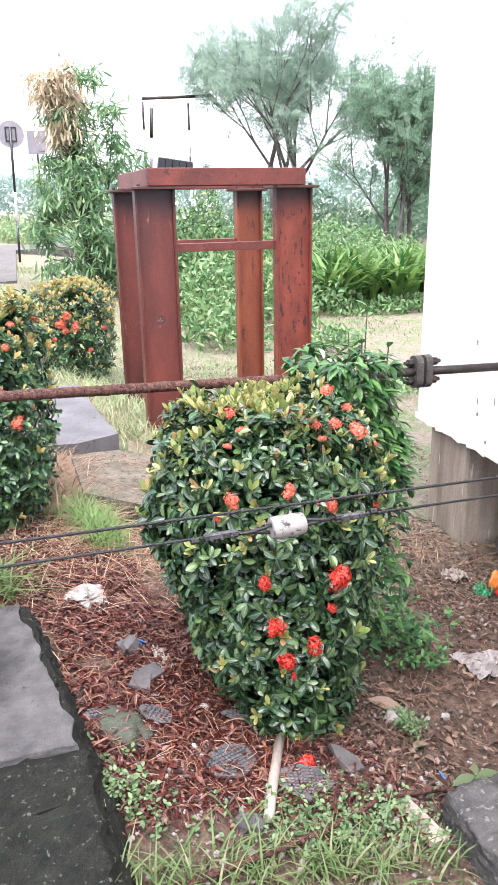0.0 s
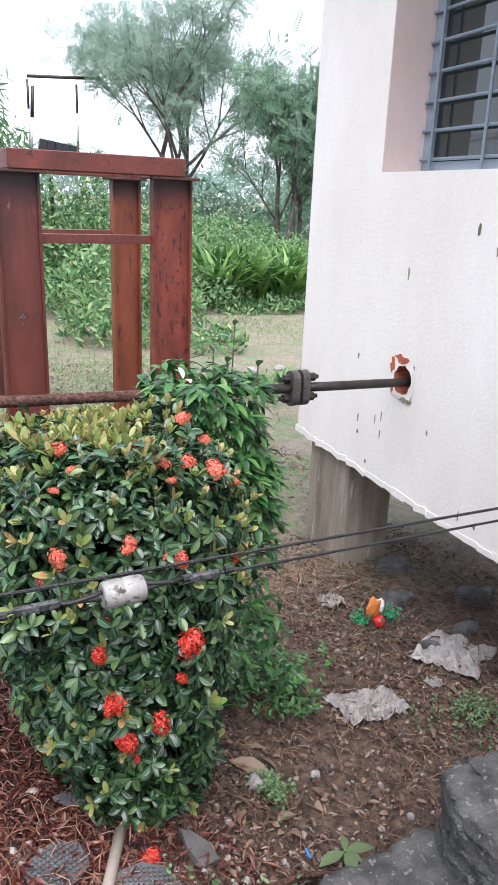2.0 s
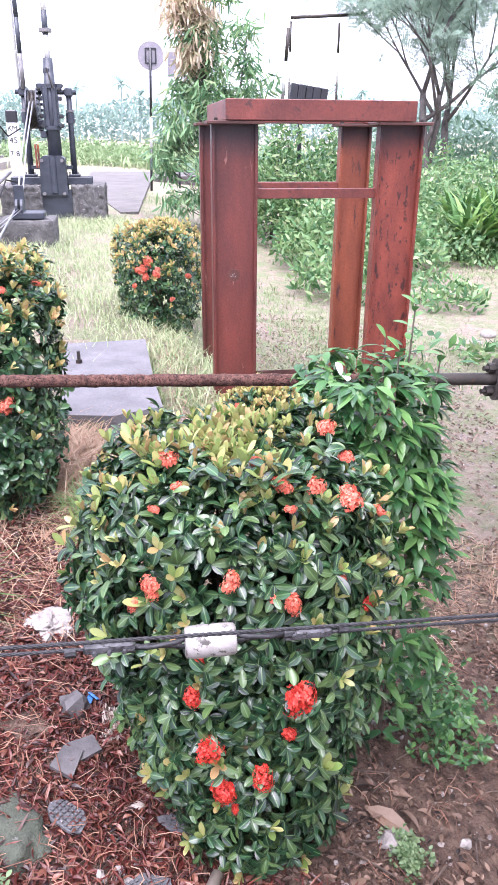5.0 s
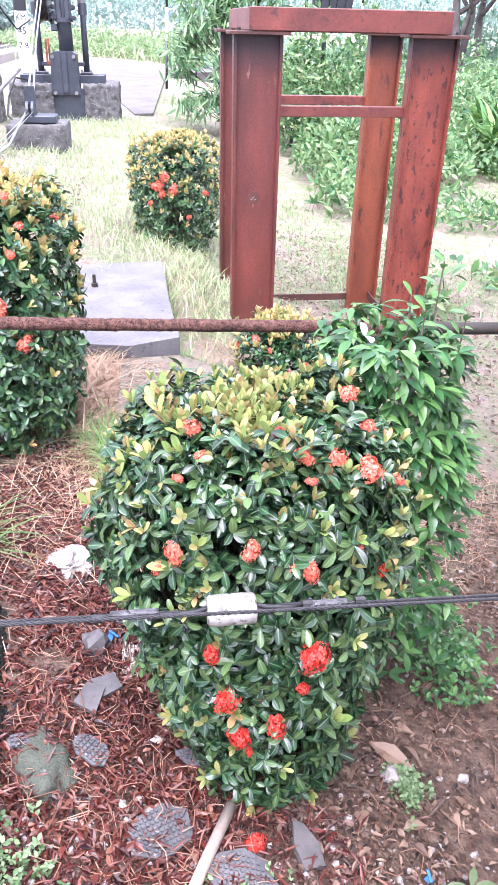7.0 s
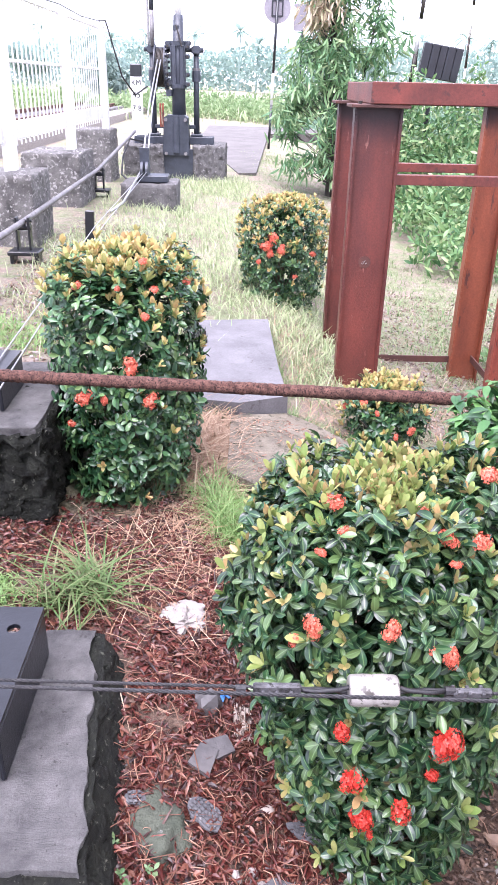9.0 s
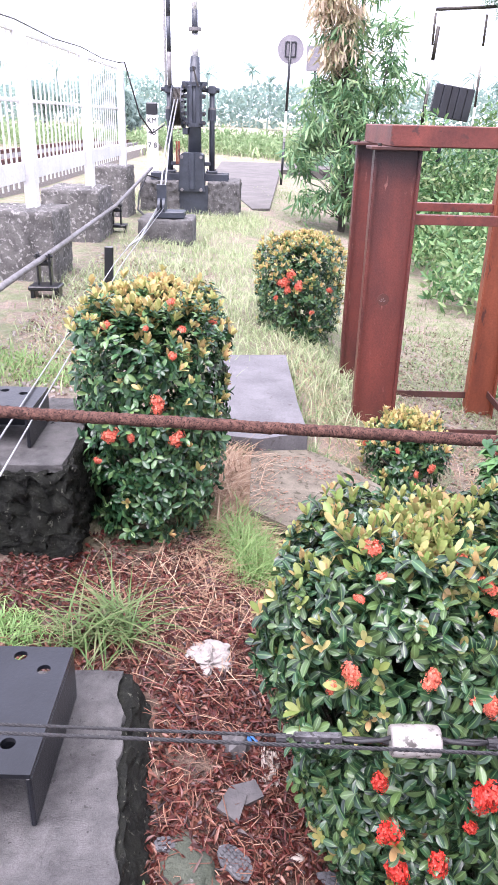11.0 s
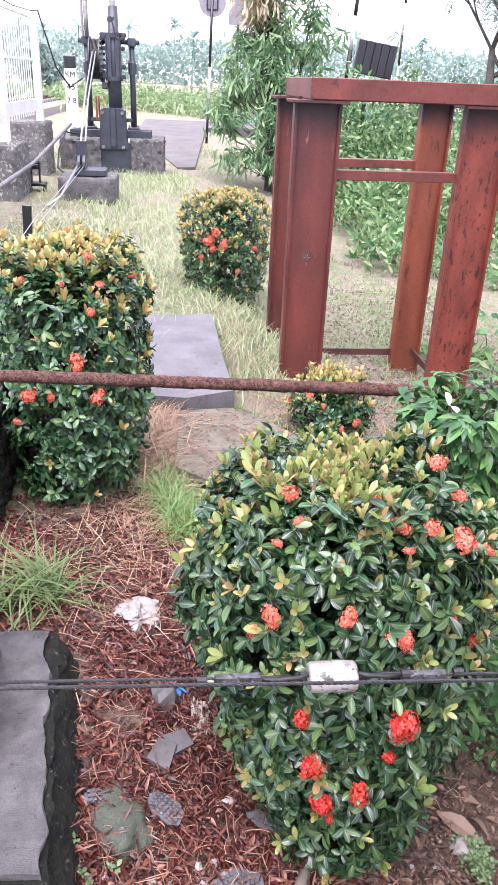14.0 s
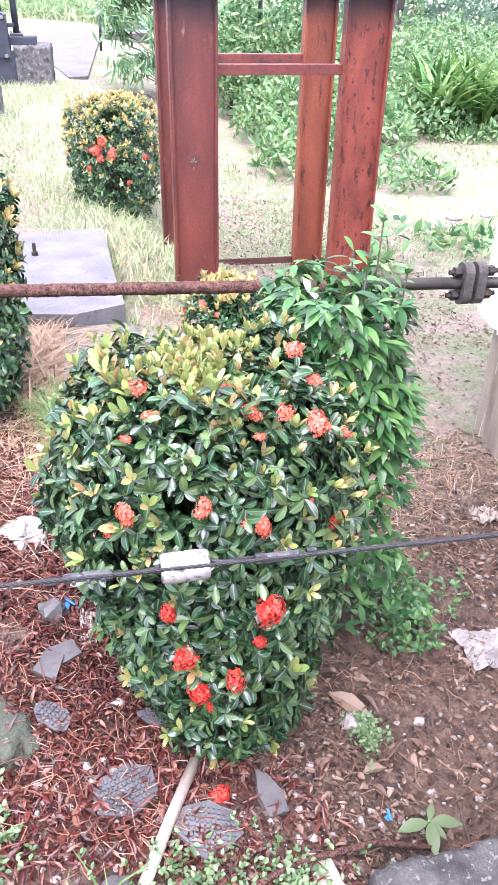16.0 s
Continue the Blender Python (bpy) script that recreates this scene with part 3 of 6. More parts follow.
def vine():
    """A leafy plant with pointed leaves that leans on the bush."""
    rnd = random.Random(11)
    root = thing("climbing_plant", "bright green climbing plant against the bush", "plant", (1.52, 2.0, level(1.52, 2.0)))
    mats, g = [], Geo()
    for i in range(900):
        u, z = rnd.uniform(0, 2 * math.pi), rnd.random() ** 0.5
        zz = -0.12 + 1.17 * z
        k = math.sqrt(rnd.uniform(0.45, 1))
        r = 0.215 * (0.8 + 0.3 * math.sin(math.pi * min(1, z + 0.1))) * k * (0.85 if z < 0.5 else 1.0) * (0.9 + 0.25 * noise.noise(Vector((u, z * 3, 3))))
        dome = 0.05 * k * k if z > 0.75 else 0
        p = Vector((1.375 + 0.10 * (1 - z) + 1.1 * r * math.cos(u), 2.05 + 1.05 * r * math.sin(u), zz - dome + 0.03 * noise.noise(Vector((u * 2, z * 5, 0)))))
        for j in range(rnd.randint(3, 5)):
            mats.append(grow(p, (0.15 * math.cos(u), 0.15 * math.sin(u), 1), u - math.pi / 2 + rnd.gauss(0, 1.2), radians(rnd.uniform(55, 125)), rnd.uniform(0.55, 1.2)))
    part("foliage", scatter(leaf_shape(0.058, 0.022, 0.3, 0.4), mats), M_vine, root, "pointed bright green drooping leaves", True, "stuff")
    for x, y, dx, h in ((1.42, 2.0, 0.03, 1.06), (1.50, 2.05, 0.08, 1.03), (1.36, 2.08, -0.02, 1.0), (1.47, 2.1, 0.05, 1.15), (1.44, 2.08, 0.0, 1.07)):
        z = level(x, y) - 0.02
        g.tube([(x, y, z), (x + dx * 0.4, y, 0.5), (x + dx, y + 0.02, h)], [0.006, 0.004, 0.002], 6)
        tip = [grow((x + dx - 0.004 * j, y + 0.02, h - 0.018 * j), (0.1, -0.1, 1), 2.1 * j, radians(rnd.uniform(35, 95)), rnd.uniform(0.5, 0.95)) for j in range(11)]
        part("shoot", scatter(leaf_shape(0.05, 0.026, 0.2, 0.2, True), tip), M_vine, root, "upright green young shoot", True)
    part("stem", g, M_twig, root)
    part("bleached_leaf", scatter(leaf_shape(0.05, 0.032, 0.35, 0.3, True), [grow((1.298, 1.99, 1.01), (0.2, -0.6, 1), 0.4, radians(35), 0.7), grow((1.302, 1.99, 1.01), (0.3, -0.5, 1), 2.6, radians(50), 0.7)]), M_white, root, "bleached white dead leaf", True)
    low = []
    for i in range(260):
        x, y = rnd.gauss(1.70, 0.09), rnd.gauss(2.12, 0.12)
        p = Vector((x, y, level(x, y) + rnd.uniform(0.01, 0.16)))
        for j in range(5):
            low.append(grow(p, (rnd.gauss(0, 0.4), rnd.gauss(-0.2, 0.4), 1), rnd.uniform(0, 6.3), radians(rnd.uniform(45, 90)), rnd.uniform(0.6, 1.1)))
    ob = solid("ground_cover", scatter(leaf_shape(0.03, 0.014), low), M_vine, "low small-leaved weeds on the soil", "weeds", True, kind="stuff")


vine()


# ---- the steel frame ----
def steel_frame():
    f = thing("steel_portal", "red oxide painted steel frame of four columns", "steel frame", (1.92, 5.35, level(1.92, 5.35)))
    x0, x1, y0, y1, zt = 1.425, 2.415, 4.87, 5.72, 1.60

    def column(x, y, material, wd=0.265, name="column"):
        zb = level(x, y) - 0.06
        h, zm = zt - zb, (zt + zb) / 2
        g = Geo()
        g.box((x, y + 0.012, zm), (wd - 0.034, 0.014, h))
        for s in (-1, 1):
            g.box((x + s * (wd / 2 - 0.008), y + 0.02, zm), (0.018, 0.095, h), None, 0.005, 2)
        col = part(name, g, material, f, "scaling red channel section column")
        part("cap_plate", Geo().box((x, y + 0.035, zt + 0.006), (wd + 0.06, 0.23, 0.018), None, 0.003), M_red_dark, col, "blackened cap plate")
        for s in (-1, 1):
            part("bolt", Geo().tube([(x + s * 0.11, y - 0.03, zt + 0.012), (x + s * 0.11, y - 0.03, zt + 0.03)], 0.012, 6), M_steel, col)

    column(x0, y0, M_red_purple)
    column(x1, y0, M_red_worn)
    column(x0 - 0.01, y1, M_red_purple, 0.225)
    column(x1 - 0.03, y1, M_red_orange, 0.215)

    scar = Geo().tube([(1.42, y0 + 0.001, 0.75), (1.42, y0 + 0.006, 0.75)], 0.036, 24)
    part("weld_scar", scar, M_red_dark, f, "round dark weld scar")
    for i in range(4):
        part("scratch", Geo().box((1.405 + 0.008 * i, y0 - 0.001, 0.742 + 0.007 * (i % 3)), (0.014, 0.003, 0.003), Matrix.Rotation(0.5 + 0.7 * i, 3, 'Y')), M_porc, f)

    def beam(name, c, s, label):
        """A channel: a web and two lips."""
        g = Geo()
        g.box(c, s, None, 0.004)
        part(name, g, M_red, f, label)

    zb = 1.672
    a0, a1, b0, b1 = 1.365, 2.47, 4.785, 5.83
    beam("top_beam", ((a0 + a1) / 2, b0 + 0.008, zb), (a1 - a0, 0.016, 0.11), "faded red channel beam with flaking paint")
    beam("top_beam", ((a0 + a1) / 2, b1 - 0.008, zb), (a1 - a0, 0.016, 0.11), "")
    beam("side_beam", (a0 + 0.008, (b0 + b1) / 2, zb - 0.001), (0.016, b1 - b0 - 0.036, 0.108), "")
    beam("side_beam", (a1 - 0.008, (b0 + b1) / 2, zb - 0.001), (0.016, b1 - b0 - 0.036, 0.108), "")
    for y in (b0 + 0.04, b1 - 0.04):
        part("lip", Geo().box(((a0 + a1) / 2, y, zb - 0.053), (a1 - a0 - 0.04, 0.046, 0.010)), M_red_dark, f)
    for y, z in ((y0 + 0.04, 1.22), (y1 + 0.03, 1.21)):
        g = Geo()
        g.box(((x0 + x1) / 2, y - 0.02, z), (x1 - x0 - 0.27, 0.008, 0.055), None, 0.002)
        g.box(((x0 + x1) / 2, y + 0.01, z + 0.0235), (x1 - x0 - 0.27, 0.05, 0.008))
        part("cross_bar", g, M_red, f, "angle iron cross bar")
    for y in (y1 + 0.03, y0 + 0.12):
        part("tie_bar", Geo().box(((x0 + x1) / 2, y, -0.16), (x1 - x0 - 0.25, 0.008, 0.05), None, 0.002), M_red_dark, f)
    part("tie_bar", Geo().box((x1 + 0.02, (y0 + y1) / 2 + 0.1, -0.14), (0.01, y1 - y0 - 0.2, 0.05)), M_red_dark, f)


steel_frame()


# ---- rod and wires ----
def rod_z(x):
    return 0.8634 - 0.0373 * x


def rodding():
    r = thing("point_rod", "rusty steel signalling rod with a bolted coupling", "rod", (1.0, 2.574, rod_z(1.0)))
    def bar(a, b, n, rad):
        return Geo().tube([(a + (b - a) * i / n, 2.574 + 0.0015 * math.sin((a + (b - a) * i / n) * 37.0), rod_z(a + (b - a) * i / n)) for i in range(n + 1)], rad, 14)
    g = bar(-3.2, -0.9, 40, 0.0195)
    part("rod", g, M_rust, r, "", True)
    g = bar(-0.9, 1.62, 630, 0.0195)
    g.v = [tuple(Vector(v) + 0.0034 * noise.noise_vector(Vector(v) * 95.0) + 0.0012 * noise.noise_vector(Vector(v) * 260.0)) for v in g.v]
    part("rod", g, M_rust, r, "pitted brown rusted rod", True)
    part("rod_end", bar(1.62, 2.02, 8, 0.0205), M_steel, r, "dark oiled steel rod end", True)
    part("tail_rod", bar(2.06, 3.3, 10, 0.019), M_steel, r, "dark rusty rod entering the wall", True)
    c = (2.04, 2.574, rod_z(2.04))
    for dx in (-0.025, 0.021):
        g = Geo()
        pts = []
        for i in range(24):
            w = 2 * math.pi * i / 24
            pts.append((0.036 * math.cos(w), (0.036 if math.sin(w) > 0 else -0.036) + 0.036 * math.sin(w)))
        m = Matrix.Translation((c[0] + dx, c[1], c[2])) @ Matrix.Rotation(radians(90), 4, 'Y')
        g.prism([(y, x) for x, y in pts], -0.016, 0.016, m)
        part("flange", g, M_flange, r, "thick dark coupling flange")
    for s in (-1, 1):
        b = part("bolt", Geo().tube([(c[0] - 0.085, c[1], c[2] + s * 0.040), (c[0] + 0.09, c[1], c[2] + s * 0.040)], 0.009, 8), M_steel, r)
        for dx in (-0.058, 0.062):
            part("nut", Geo().tube([(c[0] + dx - 0.011, c[1], c[2] + s * 0.040), (c[0] + dx + 0.011, c[1], c[2] + s * 0.040)], 0.018, 6), M_steel, b)


rodding()


def wires():
    def zf(x):
        return 0.8752 - 0.0252 * x

    def zb(x):
        return 0.7635 - 0.0229 * x
    def twisted(a, b, y, z, parent):
        n = int((b - a) / 0.004)
        for k in range(3):
            pts = []
            for i in range(n + 1):
                x, w = a + (b - a) * i / n, 0.8 * i + 2.094 * k
                pts.append((x, y + 0.0019 * math.cos(w), z(x) + 0.0019 * math.sin(w)))
            part("strand", Geo().tube(pts, 0.0020, 4), M_wire, parent, "", True)

    w = thing("signal_wire", "taut black stranded signal wire", "wire", (1.0, 1.255, zf(1.0)), "pair of signal wires")
    twisted(-2.0, 2.6, 1.255, zf, w)
    w = thing("insulated_wire", "black wire joined by a white strain insulator", "wire", (1.0, 1.381, zb(1.0)), "pair of signal wires")
    y = 1.383
    twisted(-2.0, 0.80, y, zb, w)
    twisted(1.06, 2.6, y, zb, w)
    cx, cz = 0.918, zb(0.918)
    g = Geo()
    prof = [(-0.044, 0.020), (-0.0435, 0.024), (-0.040, 0.027), (-0.018, 0.0285), (-0.004, 0.028), (-0.001, 0.0262), (0.002, 0.028), (0.018, 0.0285), (0.040, 0.027), (0.0435, 0.024), (0.044, 0.020)]
    g.tube([(cx + p, y, cz) for p, _ in prof], [r for _, r in prof], 24)
    part("insulator", g, M_porc, w, "chipped white porcelain strain insulator", True)
    for s in (-1, 1):
        g = Geo()
        pts = [(cx + s * 0.03, y, cz + 0.012), (cx + s * 0.06, y - 0.01, cz + 0.010), (cx + s * 0.10, y - 0.006, cz + 0.002), (cx + s * 0.14, y, cz), (cx + s * 0.10, y + 0.006, cz - 0.004), (cx + s * 0.06, y + 0.01, cz - 0.011), (cx + s * 0.03, y, cz - 0.012)]
        g.tube(pts, 0.0045, 6)
        part("loop", g, M_wire, w, "", True)
        g = Geo()
        g.box((cx + s * 0.17, y, zb(cx + s * 0.17)), (0.085, 0.013, 0.017), None, 0.003)
        for d in (-0.025, 0, 0.025):
            g.tube([(cx + s * 0.17 + d, y - 0.012, zb(cx)), (cx + s * 0.17 + d, y + 0.012, zb(cx))], 0.004, 6)
        part("clamp", g, M_clamp, w, "grey worn wire clamp")
        for d in (0.128, 0.225):
            part("binding", Geo().tube([(cx + s * d, y, zb(cx)), (cx + s * (d + 0.018), y, zb(cx))], 0.0085, 8), M_wire, w)


wires()


# ---- building ----
WALL = pose(2.66, 3.55, 0, 0, 0, -5.4)


def building():
    """White-washed hut carried on short pillars: its long wall runs along local -y."""
    # D, the unseen depth, is kept short so light reaches under the hut
    t, z0, z1, L, D = 0.25, 0.27, 3.3, 5.2, 1.7
    wy0, wy1, wz0, wz1 = -0.66, -1.95, 1.63, 2.85
    hy, hz, hr = -0.985, rod_z(2.56) + 0.012, 0.075
    b = thing("signal_hut", "white limewashed hut raised on short pillars", "building", (2.66, 3.55, level(2.66, 3.55)), kind="structure")

    def wall(name, boxes, mat=M_wall, rough=0.0):
        g = Geo()
        for (x0, x1), (y0, y1), (za, zb) in boxes:
            g.box(((x0 + x1) / 2, (y0 + y1) / 2, (za + zb) / 2), (x1 - x0, y1 - y0, zb - za))
        g.v = [tuple(WALL @ Vector(v)) for v in g.v]
        return part(name, g, mat, b)

    # long wall with a window opening and a rough hole for the rod
    hole_a, hole_b = hy - hr, hy + hr
    g = Geo()
    for (y0, y1), (za, zb) in (((hole_b, 0), (z0, wz0)), ((-L, hole_a), (z0, wz0)), ((hole_a, hole_b), (z0, hz - 0.075)), ((hole_a, hole_b), (hz + 0.075, wz0)),
                               ((wy0, 0), (wz0, z1)), ((-L, wy1), (wz0, z1)), ((wy1, wy0), (wz1, z1))):
        g.box((t / 2, (y0 + y1) / 2, (za + zb) / 2), (t, y1 - y0, zb - za))
    g.v = [tuple(WALL @ Vector(v)) for v in g.v]
    part("wall", g, M_wall, b, "patchy white limewashed wall")
    # jagged brick collar round the hole
    rnd = random.Random(3)
    g = Geo()
    n = 22
    ring = []
    for i in range(n):
        w = 2 * math.pi * i / n
        r = 0.066 + 0.022 * noise.noise(Vector((math.cos(w) * 2, math.sin(w) * 2, 4)))
        ring.append((r * math.cos(w), r * math.sin(w)))
    for i in range(n):
        w = 2 * math.pi * i / n
        k = 0.079 / max(abs(math.cos(w)), abs(math.sin(w)))
        outer = (k * math.cos(w), k * math.sin(w))
        g.v += [(-0.003, hy + outer[0], hz + outer[1]), (-0.003, hy + ring[i][0], hz + ring[i][1]), (0.14, hy + ring[i][0] * 0.85, hz + ring[i][1] * 0.85)]
    for i in range(n):
        j = (i + 1) % n
        g.f += [(3 * i, 3 * j, 3 * j + 1, 3 * i + 1), (3 * i + 1, 3 * j + 1, 3 * j + 2, 3 * i + 2)]
    back = Geo()
    back.v = [tuple(WALL @ Vector(v)) for v in g.v]
    back.f = g.f
    rim, inner = Geo(), Geo()
    rim.v, inner.v = back.v, back.v
    rim.f, inner.f = g.f[0::2], g.f[1::2]
    part("hole_rim", rim, M_wall, b, "chipped plaster round the hole")
    part("hole_edge", inner, M_brick, b, "broken red brick inside the hole")
    wall("end_wall", [((t, D), (-t, 0), (z0, z1))])
    wall("end_wall", [((t, D), (-L, -L + t), (z0, z1))])
    wall("back_wall", [((D - t, D), (-L + t, -t), (z0, z1))])
    # unseen floor, raised to let more light in underneath
    wall("floor_slab", [((t, D - t), (-L + t, -t), (z0 + 0.25, z0 + 0.37))], M_wall)
    wall("roof", [((-0.35, D + 0.3), (-L - 0.3, 0.12), (z1, z1 + 0.12))], M_conc)
    # reveal lining and window
    g = Geo()
    for (y0, y1), (za, zb) in (((wy0 - 0.004, wy0), (wz0, wz1)), ((wy1, wy1 + 0.004), (wz0, wz1))):
        g.box((t / 2 + 0.002, (y0 + y1) / 2, (za + zb) / 2), (t, y1 - y0, zb - za))
    g.v = [tuple(WALL @ Vector(v)) for v in g.v]
    part("reveal", g, M_jamb, b, "pinkish plastered window reveal")
    win = wall("window", [((0.20, 0.25), (wy0 - 0.055, wy0 - 0.005), (wz0, wz1)), ((0.20, 0.25), (wy1 + 0.005, wy1 + 0.05), (wz0, wz1)),
                          ((0.20, 0.25), (wy1 + 0.05, wy0 - 0.055), (wz0, wz0 + 0.05)), ((0.20, 0.25), (wy1 + 0.05, wy0 - 0.055), (wz1 - 0.05, wz1)),
                          ((0.205, 0.245), (-1.28, -1.24), (wz0 + 0.05, wz1 - 0.05))], plain("blue_grey_frame", (0.30, 0.36, 0.43), 0.5))
    tagged(win, "blue-grey steel window frame")
    glass, tn, bs = nodes_of("window_glass")
    bs.inputs["Base Color"].default_value = (0.02, 0.03, 0.03, 1)
    bs.inputs["Roughness"].default_value = 0.04
    bs.inputs["Specular IOR Level"].default_value = 0.8
    for y0, y1 in ((wy0 - 0.055, -1.24), (-1.28, wy1 + 0.05)):
        g = Geo().box((0.226, (y0 + y1) / 2, (wz0 + wz1) / 2), (0.006, y0 - y1, wz1 - wz0 - 0.1))
        g.v = [tuple(WALL @ Vector(v)) for v in g.v]
        part("pane", g, glass, win)
    bars = plain("grille_paint", (0.22, 0.27, 0.33), 0.5)
    for i in range(10):
        z = wz0 + 0.06 + 0.115 * i
        g = Geo().tube([(0.19, wy0 - 0.008, z), (0.19, wy1 + 0.008, z)], 0.0075, 8)
        g.v = [tuple(WALL @ Vector(v)) for v in g.v]
        part("bar", g, bars, win)
    for y in (wy0 - 0.09, -1.1, -1.5, wy1 + 0.09):
        g = Geo().tube([(0.178, y, wz0), (0.178, y, wz1)], 0.007, 8)
        g.v = [tuple(WALL @ Vector(v)) for v in g.v]
        part("upright_bar", g, bars, win)
    # chips and scrapes where the limewash has come off
    def chip(y, z, w, h, mat, seed):
        q = random.Random(seed)
        n = 14
        out = [(0.5 * w * math.cos(6.283 * i / n) * q.uniform(0.45, 1.15), 0.5 * h * math.sin(6.283 * i / n) * q.uniform(0.45, 1.15)) for i in range(n)]
        g = Geo()
        g.v = [tuple(WALL @ Vector((-0.0035, y + a, z + c))) for a, c in out] + [tuple(WALL @ Vector((0.004, y + a, z + c))) for a, c in out]
        g.f = [tuple(range(n - 1, -1, -1))] + [(k, (k + 1) % n, n + (k + 1) % n, n + k) for k in range(n)]
        part("bare_patch", g, mat, b)
    chip(hy + 0.02, hz + 0.085, 0.13, 0.05, M_brick, 1)
    chip(hy + 0.085, hz + 0.05, 0.04, 0.09, M_brick, 2)
    chip(hy - 0.03, hz - 0.085, 0.11, 0.03, M_pillar, 3)
    chip(hy + 0.075, hz - 0.05, 0.03, 0.05, M_brick, 4)
    for k in range(15):
        chip(-0.08 - 2.2 * rnd.random(), z0 + 0.05 + 1.3 * rnd.random() ** 1.6, 0.006 + 0.012 * rnd.random(), 0.01 + 0.06 * rnd.random() ** 2, M_pillar, 10 + k)
    for k in range(4):
        chip(hy + 0.14 + 0.05 * k * (k % 3), hz - 0.2 - 0.03 * k, 0.005, 0.045, M_pillar, 50 + k)
    # pillars under the wall
    for y in (-0.33, -3.4):
        g = Geo().box((0.17, y, (z0 - 0.6) / 2), (0.28, 0.42, z0 + 0.6), None, 0.012)
        g.v = [tuple(WALL @ Vector(v)) for v in g.v]
        part("pillar", g, M_pillar, b, "damp-stained concrete pillar under the wall")
    g = Geo()
    for i in range(60):
        y = -0.02 - 5.1 * i / 60
        g.box((0.01 + 0.004 * rnd.random(), y, z0 - 0.006 * rnd.random()), (0.03, 0.09, 0.018 + 0.02 * rnd.random()), Matrix.Rotation(rnd.uniform(-0.2, 0.2), 3, 'X'))
    g.v = [tuple(WALL @ Vector(v)) for v in g.v]
    part("plaster_edge", g, M_wall, b, "crumbling lower plaster edge")


building()


# ---- concrete blocks with steel plates ----
def rough_block(x0, x1, y0, y1, z0, z1, cuts=9, rough=0.012):
    return Geo().box(((x0 + x1) / 2, (y0 + y1) / 2, (z0 + z1) / 2), (x1 - x0, y1 - y0, z1 - z0), None, 0, 1, rough, cuts)


def steel_chair(parent, x0, x1, y0, y1, z0, z1, holes):
    """A length of wide steel channel, open end forward, with bolt holes through its top."""
    bm = bmesh.new()
    loops = [[(x0, y0), (x1, y0), (x1, y1), (x0, y1)]]
    for x, y in holes:
        loops.append([(x + 0.017 * math.cos(k * math.pi / 12), y + 0.017 * math.sin(k * math.pi / 12)) for k in range(24)])
    for loop in loops:
        vs = [bm.verts.new((x, y, z1)) for x, y in loop]
        for k in range(len(vs)):
            bm.edges.new((vs[k - 1], vs[k]))
    bmesh.ops.triangle_fill(bm, use_beauty=True, use_dissolve=False, edges=bm.edges[:], normal=(0, 0, 1))
    ex = bmesh.ops.extrude_face_region(bm, geom=bm.faces[:])
    bmesh.ops.translate(bm, vec=(0, 0, -0.012), verts=[v for v in ex["geom"] if isinstance(v, bmesh.types.BMVert)])
    bmesh.ops.recalc_face_normals(bm, faces=bm.faces[:])
    bm.verts.index_update()
    g = Geo().add([v.co.copy() for v in bm.verts], [[v.index for v in q.verts] for q in bm.faces])
    bm.free()
    part("top_plate", g, M_black, parent, "black painted plate with bolt holes")
    for x in (x0 + 0.007, x1 - 0.007):
        g = Geo().box((x, (y0 + y1) / 2, (z0 + z1) / 2 - 0.0065), (0.014, y1 - y0 - 0.004, z1 - z0 - 0.013), None, 0.004)
        part("side_plate", g, M_black, parent)
    part("web_plate", Geo().box(((x0 + x1) / 2, y0 + 0.22, (z0 + z1) / 2 - 0.008), (x1 - x0 - 0.03, 0.012, z1 - z0 - 0.02), None, 0.003), M_black, parent)


blk = thing("concrete_block", "rough concrete foundation block blackened on its sides", "concrete block", (0.1, 1.6, level(0.1, 1.6)))
g = rough_block(-0.65, 0.345, 0.92, 2.06, -0.1, 0.282, 44, 0.016)
g.v = [(x + (0.11 * (1.7 - max(y, 1.3)) + 0.45 * max(0, 0.275 - z) if x > 0.28 else 0), y, z) for x, y, z in g.v]
part("body", g, M_conc_dark, blk, "mossy black sides", True)
g = rough_block(-0.64, 0.33, 1.34, 2.05, 0.255, 0.30, 60, 0.006)
g.v = [(x + (0.11 * (1.7 - y) + 0.016 * noise.noise(Vector((y * 8, 0, 1))) + 0.012 * noise.noise(Vector((y * 17, z * 9, 4))) - 0.5 * max(0, y - 1.9) if x > 0.29 else 0), y, z) for x, y, z in g.v]
part("screed", g, M_conc, blk, "pale worn top with a broken edge")
cover = thing("steel_cover", "black folded steel cover bolted on the block", "steel cover", (-0.1, 1.8, 0.3))
steel_chair(cover, -0.34, 0.173, 1.545, 1.955, 0.302, 0.46, [(0.046, 1.929 - 0.01), (0.118, 1.869), (0.101, 1.629), (-0.06, 1.85), (-0.1, 1.64)])

